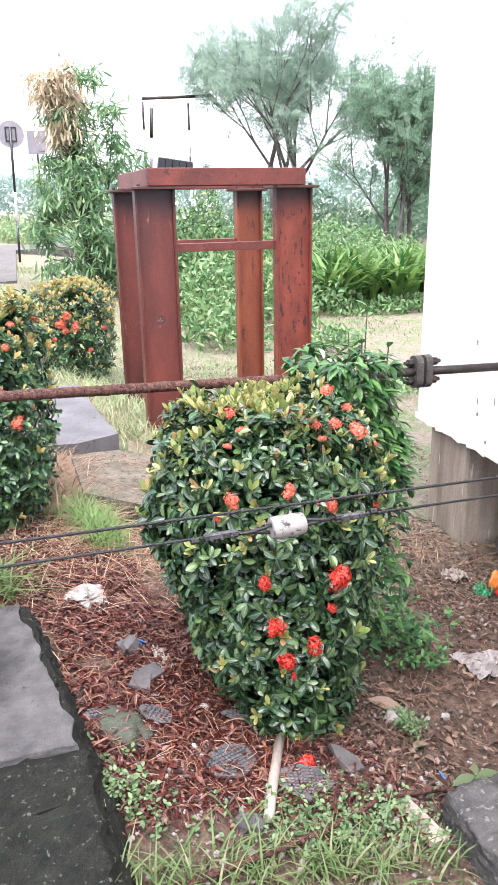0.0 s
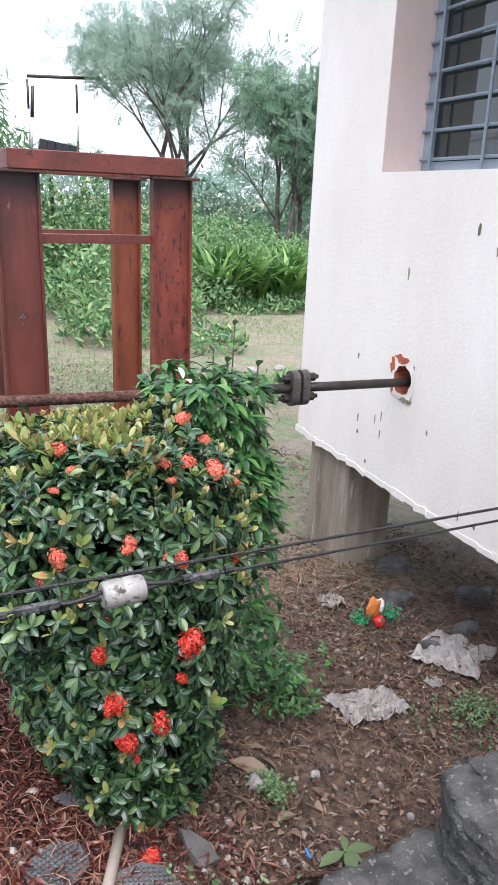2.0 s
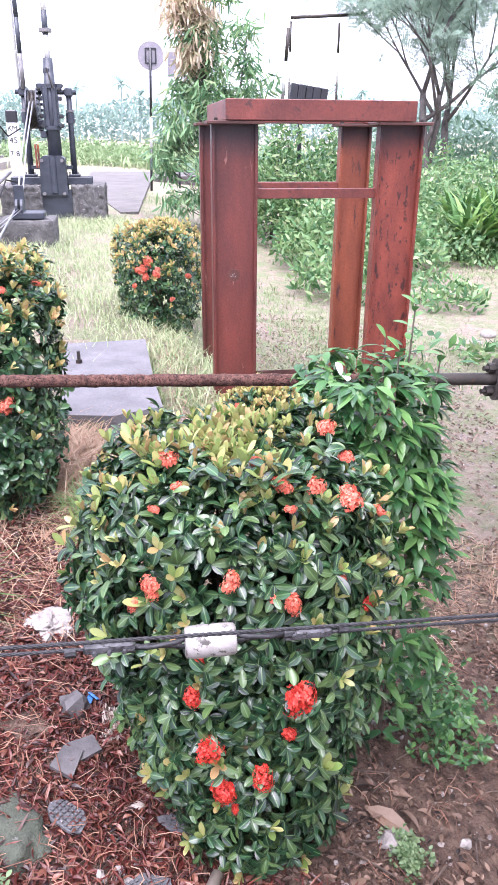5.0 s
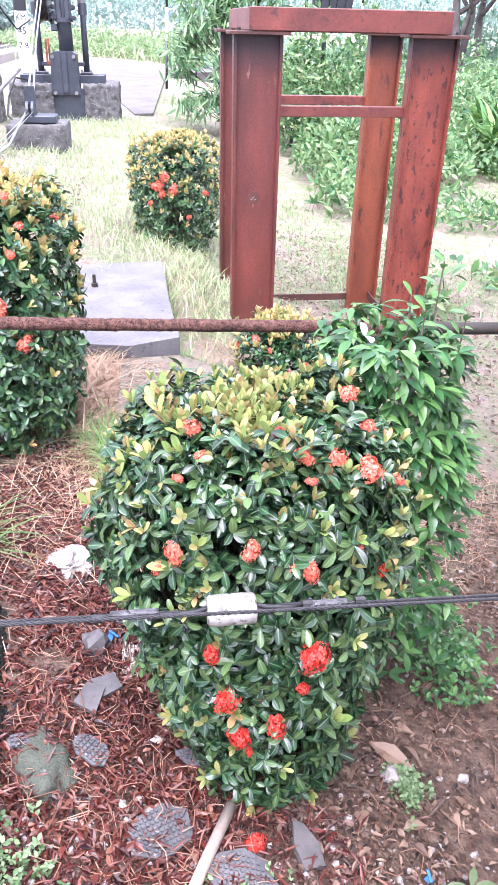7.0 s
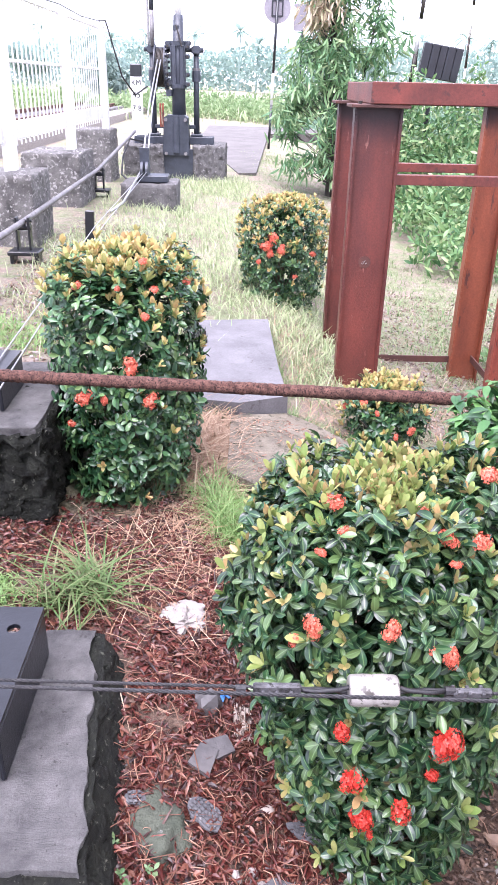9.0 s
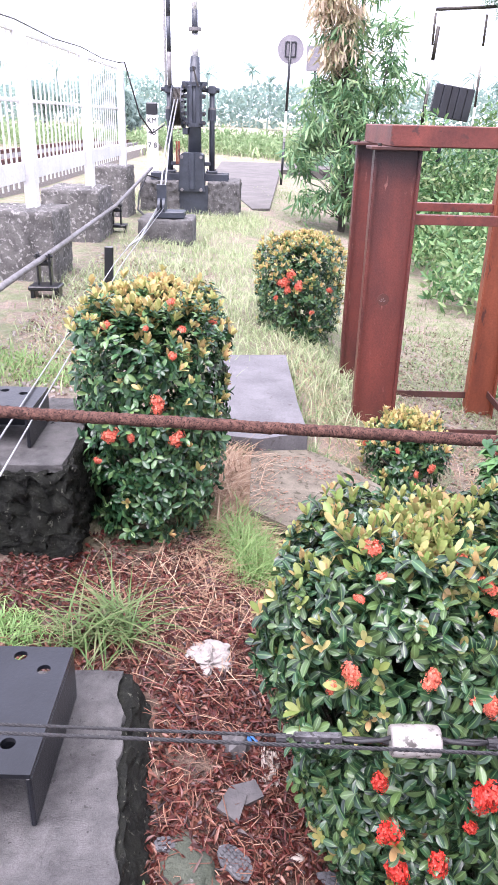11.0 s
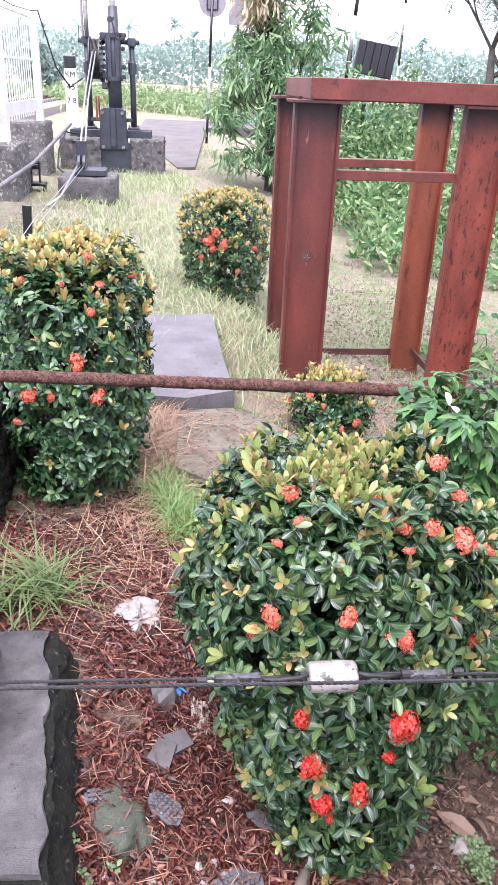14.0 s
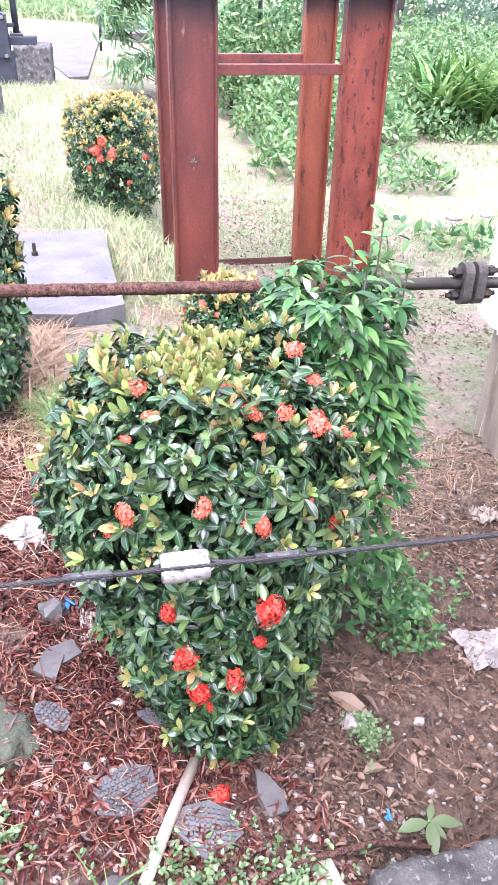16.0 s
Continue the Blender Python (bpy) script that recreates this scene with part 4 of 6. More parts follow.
blk = thing("concrete_block", "blackened brick and concrete block beside a bush", "concrete block", (-0.3, 2.95, level(-0.3, 2.95)))
part("body", rough_block(-0.85, -0.01, 2.72, 3.42, 0.0, 0.585, 46, 0.03), M_conc_dark, blk, "sooty rough sides", True)
part("screed", rough_block(-0.84, -0.03, 2.735, 3.41, 0.578, 0.61, 8, 0.005), M_conc, blk)
cover = thing("steel_cover", "black folded steel cover with bolt holes", "steel cover", (-0.4, 3.1, 0.61))
steel_chair(cover, -0.70, -0.175, 2.865, 3.155, 0.612, 0.748, [(-0.25, 3.08), (-0.33, 3.11), (-0.27, 2.93), (-0.42, 3.0)])
for dx in (0.0, 0.07):
    g = Geo().tube([(-0.15 + dx, 1.8, 0.755), (-0.23 + dx, 3.2, 0.757), (-0.40 + 0.8 * dx, 6.0, 0.73), (-0.52 + 0.5 * dx, 10.0, 0.70)], 0.0035, 6)
    solid("pull_wire", g, M_galv, "thin grey pull wire crossing the block", "wire", True, "pull wires over the block")

# slab and small bolt
slab = thing("concrete_slab", "pale flat concrete slab set in the bank", "slab", (0.75, 4.4, 0.2))
g = Geo().prism([(.33, 5.28), (.87, 5.33), (.90, 4.4), (.93, 3.95), (.68, 3.85), (.42, 3.9)], 0.06, 0.25)
part("upper_slab", g, M_slab, slab, "clean pale slab")
g = Geo().prism([(.63, 3.2), (.64, 3.8), (.93, 3.94), (1.06, 3.86), (1.17, 3.76), (1.28, 3.64), (1.25, 3.42), (1.14, 3.28), (1.03, 3.17), (.87, 3.05)], -0.1, 0.205)
g.v = [(x, y, z - 0.16 * (x - 0.63)) for x, y, z in g.v]
part("lower_slab", g, M_slab_low, slab, "stained lower slab with a broken edge")
for x, y, h in ((0.377, 4.78, 0.30), (0.459, 4.81, 0.325)):
    g = Geo()
    g.tube([(x, y, 0.2), (x, y, h)], 0.011, 10)
    g.tube([(x, y, 0.251), (x, y, 0.273)], 0.021, 6)
    part("anchor_bolt", g, M_steel, slab, "upright rusty anchor bolt with nut")


# ---- lifting barrier and its surroundings ----
def barrier():
    b = thing("level_crossing_barrier", "black lifting barrier winch with its boom raised", "barrier", (-0.4, 13.9, 0.76))
    y = 13.9
    bx = -0.37
    for dy in (-0.17, 0.13):
        part("bed_beam", Geo().box((-0.46, y + dy, 0.815), (1.32, 0.05, 0.12), None, 0.008), M_iron, b, "black steel bed channel")
    part("cross_tie", Geo().box((-0.46, y - 0.02, 1.02), (0.74, 0.05, 0.06), None, 0.006), M_iron, b)
    # slim standards with collars and base flanges
    for x in (-0.80, -0.09):
        p = part("standard", Geo().tube([(x, y, 0.87), (x, y, 1.6), (x, y, 2.16)], [0.05, 0.045, 0.045], 12), M_iron, b, "black upright post", True)
        part("foot", Geo().box((x, y - 0.02, 0.895), (0.19, 0.26, 0.04), None, 0.008), M_iron, p)
        part("collar", Geo().tube([(x, y, 1.70), (x, y, 1.86)], 0.07, 12), M_iron, p)
        part("pale_band", Geo().tube([(x, y, 1.865), (x, y, 1.90)], 0.064, 12), M_dull, p)
        part("bearing", Geo().box((x, y, 2.16), (0.14, 0.16, 0.12), None, 0.015, 2), M_iron, p)
        for dx in (-0.07, 0.07):
            part("bolt", Geo().tube([(x + dx, y - 0.1, 0.91), (x + dx, y - 0.1, 0.95)], 0.014, 6), M_dull, p)
    part("shaft", Geo().tube([(-0.93, y, 2.16), (0.03, y, 2.16)], 0.036, 12), M_iron, b, "", True)
    # winding drum with flanges and rope turns
    prof = [(-0.755, 0.33), (-0.735, 0.33), (-0.73, 0.27), (-0.60, 0.27), (-0.595, 0.33), (-0.575, 0.33)]
    drum = part("rope_drum", Geo().tube([(x, y, 1.90) for x, r in prof], [r for x, r in prof], 32), M_iron, b, "black grooved winding drum")
    for i in range(6):
        g = Geo().tube([(-0.715 + 0.021 * i, y + 0.281 * math.cos(k * math.pi / 16), 1.90 + 0.281 * math.sin(k * math.pi / 16)) for k in range(33)], 0.010, 6)
        part("rope_turn", g, M_steel, drum, "", True)
    # ratchet teeth on the drum's far flange
    for k in range(22):
        w = 2 * math.pi * k / 22
        g = Geo().box((-0.56, y + 0.32 * math.cos(w), 1.90 + 0.32 * math.sin(w)), (0.035, 0.05, 0.04), Matrix.Rotation(w, 3, 'X'), 0.004)
        part("tooth", g, M_iron, drum)
    # boom tube in its clamped sleeve
    yb = y - 0.14
    tube = part("boom_root", Geo().tube([(bx, yb, 1.1), (bx, yb, 1.9), (bx + 0.01, yb, 2.64)], [0.115, 0.10, 0.075], 20), M_iron, b, "heavy black boom tube", True)
    for sx in (-1, 1):
        part("sleeve_half", Geo().box((bx + sx * 0.062, yb, 1.93), (0.115, 0.24, 0.62), None, 0.03, 3), M_iron, tube, "bolted clamp half")
        for z in (1.66, 1.80, 2.06, 2.20):
            part("lug", Geo().box((bx + sx * 0.15, yb - 0.03, z), (0.075, 0.12, 0.065), None, 0.012, 2), M_iron, tube)
            part("bolt", Geo().tube([(bx + sx * 0.16, yb - 0.13, z), (bx + sx * 0.16, yb + 0.08, z)], 0.018, 6), M_steel, tube)
    for z, r in ((1.63, 0.135), (2.24, 0.125), (2.46, 0.083)):
        part("clamp_band", Geo().tube([(bx, yb, z - 0.03), (bx, yb, z + 0.03)], r, 20), M_iron, tube)
    part("crosshead", Geo().box((bx, yb + 0.03, 2.25), (0.42, 0.1, 0.06), None, 0.012, 2), M_iron, tube)
    part("stay", Geo().tube([(bx - 0.02, yb - 0.09, 2.5), (bx + 0.07, yb - 0.13, 2.2)], 0.012, 6), M_steel, tube)
    for z in (1.98, 2.13):
        part("pinion_block", Geo().box((-0.52, yb, z - 0.45), (0.1, 0.16, 0.1), None, 0.012), M_iron, b)
    # counterweight: box with a rounded face plate
    cw = part("counterweight", Geo().prism([(-0.23, -0.33), (0.21, -0.33), (0.19, 0.24), (0.13, 0.28), (-0.14, 0.28), (-0.20, 0.24)], -0.17, 0.17, Matrix.Translation((-0.40, y - 0.24, 0.93)) @ Matrix.Rotation(radians(90), 4, 'X')), M_iron, tube, "black counterweight box")
    part("face_rib", Geo().tube([(-0.40, y - 0.40, 0.64), (-0.40, y - 0.40, 1.2)], 0.055, 16), M_iron, cw)
    for dx in (-0.17, 0.15):
        for z in (0.63, 1.14):
            part("nut", Geo().tube([(-0.40 + dx, y - 0.45, z), (-0.40 + dx, y - 0.40, z)], 0.028, 6), M_dull, cw)
    part("pit_plate", Geo().box((-0.42, 13.56, 0.42), (0.6, 0.05, 0.56), None, 0.01), M_iron, b)
    for x in (-0.72, -0.68):
        part("notice_edge", Geo().box((x + 0.06, y - 0.3, 1.2), (0.03, 0.02, 0.36), None, 0.004), M_red_orange, b, "faded orange warning strip")
    z = 2.62
    for i in range(9):
        dz = 0.34
        m = M_white if i % 2 == 0 else M_iron
        part("boom_band", Geo().tube([(bx + 0.01, yb, z + dz * i), (bx + 0.01, yb, z + dz * (i + 1))], 0.047 - 0.001 * i, 14), m, b, "black and white banded boom" if i == 0 else "", True)
    part("boom_ring", Geo().tube([(bx + 0.01, yb, 3.0), (bx + 0.01, yb, 3.05)], 0.10, 16), M_dull, b)
    z = 2.2
    for i in range(8):
        m = M_iron if i % 3 else M_dull
        part("warning_pole", Geo().tube([(-0.78 - 0.004 * i, y - 0.08, z + 0.5 * i), (-0.784 - 0.004 * i, y - 0.08, z + 0.5 * (i + 1))], 0.036, 10), m, b, "", True)
    part("white_pole", Geo().tube([(-0.86, y + 0.1, 2.1), (-0.90, y + 0.1, 6.0)], 0.022, 8), M_white, b, "", True)
    for x0, x1 in ((-0.68, -0.56), (-0.63, -0.50)):
        part("pull_rope", Geo().tube([(x0, y - 0.34, 2.0), (x0 - 0.03, 12.4, 1.35), (x1, 10.12, 0.72)], 0.012, 6), M_galv, b, "taut grey steel rope", True)
    part("chain", Geo().tube([(-0.55, 10.05, 0.72), (-0.70, 9.4, 0.42), (-0.8, 9.1, 0.36)], 0.016, 5), M_galv, b, "grey chain over the anchor block", True)
    cable = Geo().tube([(-0.95, 13.5, 0.80), (-1.12, 13.2, 0.86), (-1.2, 12.9, 0.62), (-1.1, 12.0, 0.45), (-0.72, 10.4, 0.5)], 0.014, 6)
    solid("slack_cable", cable, M_wire, "slack dark cable looping over the grass", "cable", True)
    for x0, x1 in ((-1.28, -0.62), (-0.13, 0.40)):
        base = thing("footing_block", "dark stone-faced footing under the barrier", "footing", ((x0 + x1) / 2, 13.9, 0.1))
        part("body", rough_block(x0, x1, 13.5, 14.5, -0.1, 0.755, 22, 0.026), M_footing, base, "", True)
    f = thing("anchor_block", "low concrete anchor block with a pulley", "concrete block", (-0.45, 10.0, 0.3))
    part("body", rough_block(-0.79, -0.12, 9.85, 10.5, 0.0, 0.57, 10, 0.015), M_footing, f, "", True)
    part("saddle", Geo().box((-0.42, 10.1, 0.62), (0.38, 0.3, 0.08), None, 0.01), M_iron, f)
    for x in (-0.56, -0.5):
        part("pulley", Geo().tube([(x, 10.05, 0.70), (x + 0.03, 10.05, 0.70)], 0.11, 18), M_iron, f)
    part("bracket", Geo().box((-0.53, 10.2, 0.78), (0.12, 0.05, 0.36), None, 0.005), M_iron, f)


M_footing = surface("stone_footing", (0.06, 0.058, 0.058), (0.17, 0.165, 0.165), (0.30, 0.29, 0.29), 9.0, 40.0, 0.9, 0.0, 0.9, 0.6, 0.02)
barrier()


def fence():
    blocks = ((7.1, 7.75, 0.95, -1.13), (9.45, 10.35, 0.93, -1.19), (12.25, 13.0, 1.03, -1.29))
    for y0, y1, zt, x1 in blocks:
        k = thing("fence_footing", "lichen-stained concrete fence footing block", "footing", (-1.4, (y0 + y1) / 2, 0.3), "fence footings")
        part("body", rough_block(-1.85, x1, y0, y1, 0.0, zt, 22, 0.016), M_lichen, k, "", True)
    f = thing("fence", "white steel picket fence on concrete footings", "fence", (-1.42, 9.0, 0.97))
    posts = (2.45, 5.0, 7.5, 10.1, 12.65)
    slat = Geo().box((0, 0, 0.0), (0.012, 0.028, 1.32), None, 0.002).mesh("slat")
    slat.materials.append(M_white)
    for i, y in enumerate(posts):
        part("post", Geo().box((-1.40, y, 1.66), (0.10, 0.14, 1.48), None, 0.006), M_white, f, "white box section post")
        if i + 1 == len(posts):
            break
        y1 = posts[i + 1]
        for z, h in ((1.26, 0.16), (2.38, 0.03), (1.84, 0.03)):
            part("rail", Geo().box((-1.44, (y + y1) / 2, z), (0.03, y1 - y - 0.14, h), None, 0.003), M_white, f)
        n = 15
        for j in range(n):
            ob = new("slat", slat)
            ob.parent = f
            ob.matrix_parent_inverse = f.matrix_basis.inverted()
            ob.matrix_basis = Matrix.Translation((-1.464, y + (j + 1) * (y1 - y) / (n + 1), 1.78))
        part("barb_wire", Geo().tube([(-1.42, y, 2.46), (-1.42, (y + y1) / 2, 2.43), (-1.42, y1, 2.46)], 0.007, 5), M_wire, f)
    # second row beyond, and a drooping cable
    g = Geo().tube([(-1.42, 12.65, 2.46), (-1.33, 12.7, 2.47), (-1.26, 12.75, 2.2), (-1.14, 12.8, 1.75), (-0.98, 13.0, 1.5), (-0.86, 13.6, 1.62)], 0.012, 6)
    solid("drooping_cable", g, M_wire, "thin dark cable drooping from the fence end", "cable", True)


fence()


def rod_line():
    """The low rod that runs beside the fence on small stands."""
    r = thing("crank_rod", "grey signalling rod running beside the fence", "rod", (-1.1, 7.0, 0.6))
    part("rod", Geo().tube([(-0.94, 3.6, 0.73), (-1.07, 6.5, 0.665), (-1.14, 10.4, 0.68), (-1.02, 13.1, 0.98)], 0.024, 10), M_dull, r, "", True)
    for x, y in ((-1.07, 6.5), (-1.14, 10.4)):
        z = level(x, y)
        s = thing("rod_stand", "small black iron roller stand", "stand", (x, y, z), "roller stands")
        part("base", Geo().box((x, y, z + 0.09), (0.25, 0.2, 0.035), None, 0.008), M_black, s)
        for dx in (-0.1, 0.1):
            part("leg", Geo().box((x + dx, y, z + 0.03), (0.035, 0.12, 0.1), None, 0.004), M_black, s)
        for dx in (-0.05, 0.05):
            part("cheek", Geo().box((x + dx, y, z + 0.23), (0.018, 0.07, 0.27), None, 0.004), M_black, s)
        part("roller", Geo().tube([(x - 0.065, y, z + 0.285), (x + 0.065, y, z + 0.285)], 0.026, 12), M_black, s)
        part("pin", Geo().tube([(x - 0.075, y, z + 0.335), (x + 0.075, y, z + 0.335)], 0.011, 8), M_black, s)
    g = Geo().box((-0.65, 7.05, 0.42), (0.075, 0.05, 0.52), Matrix.Rotation(0.05, 3, 'Y'), 0.006)
    solid("stake", g, M_black, "short black iron stake in the grass", "stake")


rod_line()


def letter(ch, at, size, parent, material):
    c = bpy.data.curves.new("text", 'FONT')
    c.body, c.size, c.align_x, c.extrude = ch, size, 'CENTER', 0.004
    ob = new("text", c)
    me = bpy.data.meshes.new_from_object(ob)
    bpy.data.objects.remove(ob)
    me.materials.append(material)
    t = new("lettering", me)
    t.parent = parent
    t.matrix_parent_inverse = parent.matrix_basis.inverted()
    t.matrix_basis = Matrix.Translation(at) @ Matrix.Rotation(radians(90), 4, 'X')


def km_post():
    x, y = -1.95, 20.7
    k = thing("kilometre_post", "white painted track post with black lettering", "post", (x, y, 0.3))
    part("stone", Geo().box((x, y, 1.05), (0.28, 0.12, 1.5), None, 0.02), M_white, k, "white post")
    part("cap", Geo().box((x, y, 1.92), (0.28, 0.14, 0.30), None, 0.03), M_black, k, "black cap")
    letter("KM", (x, y - 0.067, 1.6), 0.17, k, M_black)
    letter("45", (x, y - 0.067, 1.32), 0.20, k, M_black)
    letter("7 8", (x, y - 0.067, 1.02), 0.18, k, M_black)


km_post()


def road_sign():
    x, y = 1.52, 22.0
    s = thing("round_sign", "grey back of a round traffic sign on a banded post", "road sign", (1.42, y, 0.2))
    part("post", Geo().tube([(1.40, y, 0.1), (1.44, y, 1.2)], 0.035, 10), M_black, s, "", True)
    part("white_band", Geo().tube([(1.44, y, 1.2), (1.465, y, 1.95)], 0.036, 10), M_white, s, "", True)
    part("upper_post", Geo().tube([(1.465, y, 1.95), (1.515, y, 3.6)], 0.035, 10), M_black, s, "", True)
    m = surface("sign_back", (0.20, 0.19, 0.22), (0.30, 0.28, 0.31), (0.4, 0.38, 0.38), 3.0, 60.0, 0.5, 0.3, 0.1)
    part("disc", Geo().tube([(x, y + 0.045, 3.42), (x, y + 0.055, 3.42)], 0.34, 36), m, s, "round grey metal disc")
    g = Geo()
    for dx in (-0.13, 0.13):
        g.box((x + dx, y + 0.03, 3.42), (0.035, 0.02, 0.36), None, 0.003)
    for dz in (-0.17, 0.17):
        g.box((x, y + 0.031, 3.42 + dz), (0.26, 0.02, 0.035), None, 0.003)
    part("stiffener", g, M_black, s)
    s = thing("small_sign", "weathered square sign board on a post", "road sign", (2.3, 23.0, 0.1))
    part("board", Geo().box((2.25, 23.0, 3.3), (0.5, 0.03, 0.62), None, 0.01), m, s)
    part("post", Geo().tube([(2.25, 23.04, 0.1), (2.25, 23.04, 3.0)], 0.03, 8), M_black, s)


road_sign()


def height_gauge():
    h = thing("height_gauge", "black and white banded road height gauge", "height gauge", (7.0, 26.0, -0.2))
    for x in (6.0, 7.55):
        z = -0.3
        for i in range(6):
            part("post_band", Geo().tube([(x, 26.0, z + 0.85 * i), (x, 26.0, z + 0.85 * (i + 1))], 0.036, 10), M_steel if i % 2 else M_white, h, "", True)
    part("cross_beam", Geo().tube([(6.0, 26.0, 4.9), (8.4, 26.0, 5.05)], 0.05, 10), M_steel, h, "", True)
    p = thing("tall_pole", "slender pale utility pole", "pole", (3.6, 24.0, 0.0))
    part("shaft", Geo().tube([(3.3, 24.0, -0.1), (3.45, 24.0, 3.7), (3.72, 24.0, 7.6)], [0.06, 0.05, 0.04], 10), M_galv, p, "", True)
    b = thing("black_hopper", "black corrugated metal box on posts", "metal box", (3.9, 14.0, -0.2))
    g = Geo()
    for i in range(5):
        g.box((3.64 + 0.13 * i, 14.0 - 0.02 * (i % 2), 2.07), (0.13, 0.12, 0.5), None, 0.01)
    turn = Matrix.Translation((3.9, 14, 2.07)) @ Matrix.Rotation(radians(8), 4, 'Y') @ Matrix.Translation((-3.9, -14, -2.07))
    g.v = [tuple(turn @ Vector(v)) for v in g.v]
    part("panel", g, M_black, b, "ribbed black panel")
    for x in (3.80,):
        part("post", Geo().box((x, 14.09, 0.75), (0.07, 0.07, 2.0), None, 0.005), M_black, b)
    p = thing("banded_pole", "black and white banded slanting pole", "pole", (3.5, 14.2, -0.2))
    for i in range(7):
        za, zb = -0.3 + 0.5 * i, 0.2 + 0.5 * i
        part("band", Geo().tube([(3.36 + 0.07 * za, 14.2, za), (3.36 + 0.07 * zb, 14.2, zb)], 0.03, 10), M_white if i % 2 else M_steel, p, "", True)


height_gauge()


# ---- trees ----
def limb(g, rnd, p, d, length, r, depth, tips, wob=0.25, split=(2, 3), thin=0.62, fan=0.62):
    n = 4
    pts, rad = [p], [r]
    for i in range(n):
        d = (d + wob * Vector((rnd.gauss(0, 0.5), rnd.gauss(0, 0.5), rnd.gauss(0.12, 0.35)))).normalized()
        p = p + d * length / n
        pts.append(p)
        rad.append(r * (1 - (1 - thin) * (i + 1) / n))
        if depth <= 2:
            tips.append((p, d))
    g.tube(pts, rad, 6 if depth < 3 else 9)
    if depth > 0:
        for i in range(rnd.randint(*split)):
            e = (d + fan * Vector((rnd.gauss(0, 0.8), rnd.gauss(0, 0.8), rnd.gauss(0.25, 0.5)))).normalized()
            limb(g, rnd, pts[rnd.randint(2, n)], e, length * rnd.uniform(0.6, 0.85), rad[-1] * 0.8, depth - 1, tips, wob, split, thin, fan)


def frond(length, pairs, leaf, wide):
    """A feathery leaf: a drooping stalk with narrow leaflets on both sides."""
    vs, fs = [], []
    for i in range(pairs):
        u = (i + 0.6) / pairs
        y, z = length * u, -0.22 * length * u * u
        k = leaf * (0.65 + 0.35 * math.sin(math.pi * u))
        for sd in (-1, 1):
            n = len(vs)
            vs += [(0, y, z), (sd * 0.5 * k, y + 0.12 * k - 0.5 * wide, z), (sd * k, y + 0.35 * k, z - 0.12 * k), (sd * 0.5 * k, y + 0.12 * k + 0.5 * wide, z)]
            fs.append((n, n + 1, n + 2, n + 3) if sd > 0 else (n + 3, n + 2, n + 1, n))
    return np.array(vs, float), fs


def feather_tree(label, trunks, seed, height, leaves, leaf, material, spread=0.5, depth=4, r0=0.16):
    """A tree of many thin stems with feathery foliage in loose sprays."""
    rnd = random.Random(seed)
    x, y = trunks[0]
    t = thing("tree", label, "tree", (x, y, level(x, y)))
    g, tips = Geo(), []
    for tx, ty in trunks:
        d = Vector((rnd.gauss(0, 0.14), rnd.gauss(0, 0.14), 1)).normalized()
        limb(g, rnd, Vector((tx, ty, level(tx, ty) - 0.1)), d, height * 0.30, r0 * rnd.uniform(0.7, 1), depth, tips, 0.16, (3, 4), 0.55, 0.5)
    part("trunk", g, M_bark, t, "dark slender trunk and limbs", True)
    mats = []
    for i in range(leaves):
        p, d = rnd.choice(tips)
        q = p + spread * Vector((rnd.gauss(0, 0.5), rnd.gauss(0, 0.5), rnd.gauss(-0.1, 0.35)))
        a = Vector((d.x + rnd.gauss(0, 0.7), d.y + rnd.gauss(0, 0.7), rnd.gauss(0.5, 0.5)))
        mats.append(grow(q, a, rnd.uniform(0, 6.3), radians(rnd.uniform(35, 95)), rnd.uniform(0.6, 1.3)))
    part("crown", scatter(frond(*leaf), mats), material, t, "loose feathery foliage in haze-paled green", True, "stuff")


feather_tree("feathery haze-paled green tree with many thin stems", [(10.2, 24.5), (10.9, 24.8), (10.6, 25.3)], 21, 10.5, 5200, (0.42, 8, 0.11, 0.035), M_tree, 0.5, 4, 0.2)
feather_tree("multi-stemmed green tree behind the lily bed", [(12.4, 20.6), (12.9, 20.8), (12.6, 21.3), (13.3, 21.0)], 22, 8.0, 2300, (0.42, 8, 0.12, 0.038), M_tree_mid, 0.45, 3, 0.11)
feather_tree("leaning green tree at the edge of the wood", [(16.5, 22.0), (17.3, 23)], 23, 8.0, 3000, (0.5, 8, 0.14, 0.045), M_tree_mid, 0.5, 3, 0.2)


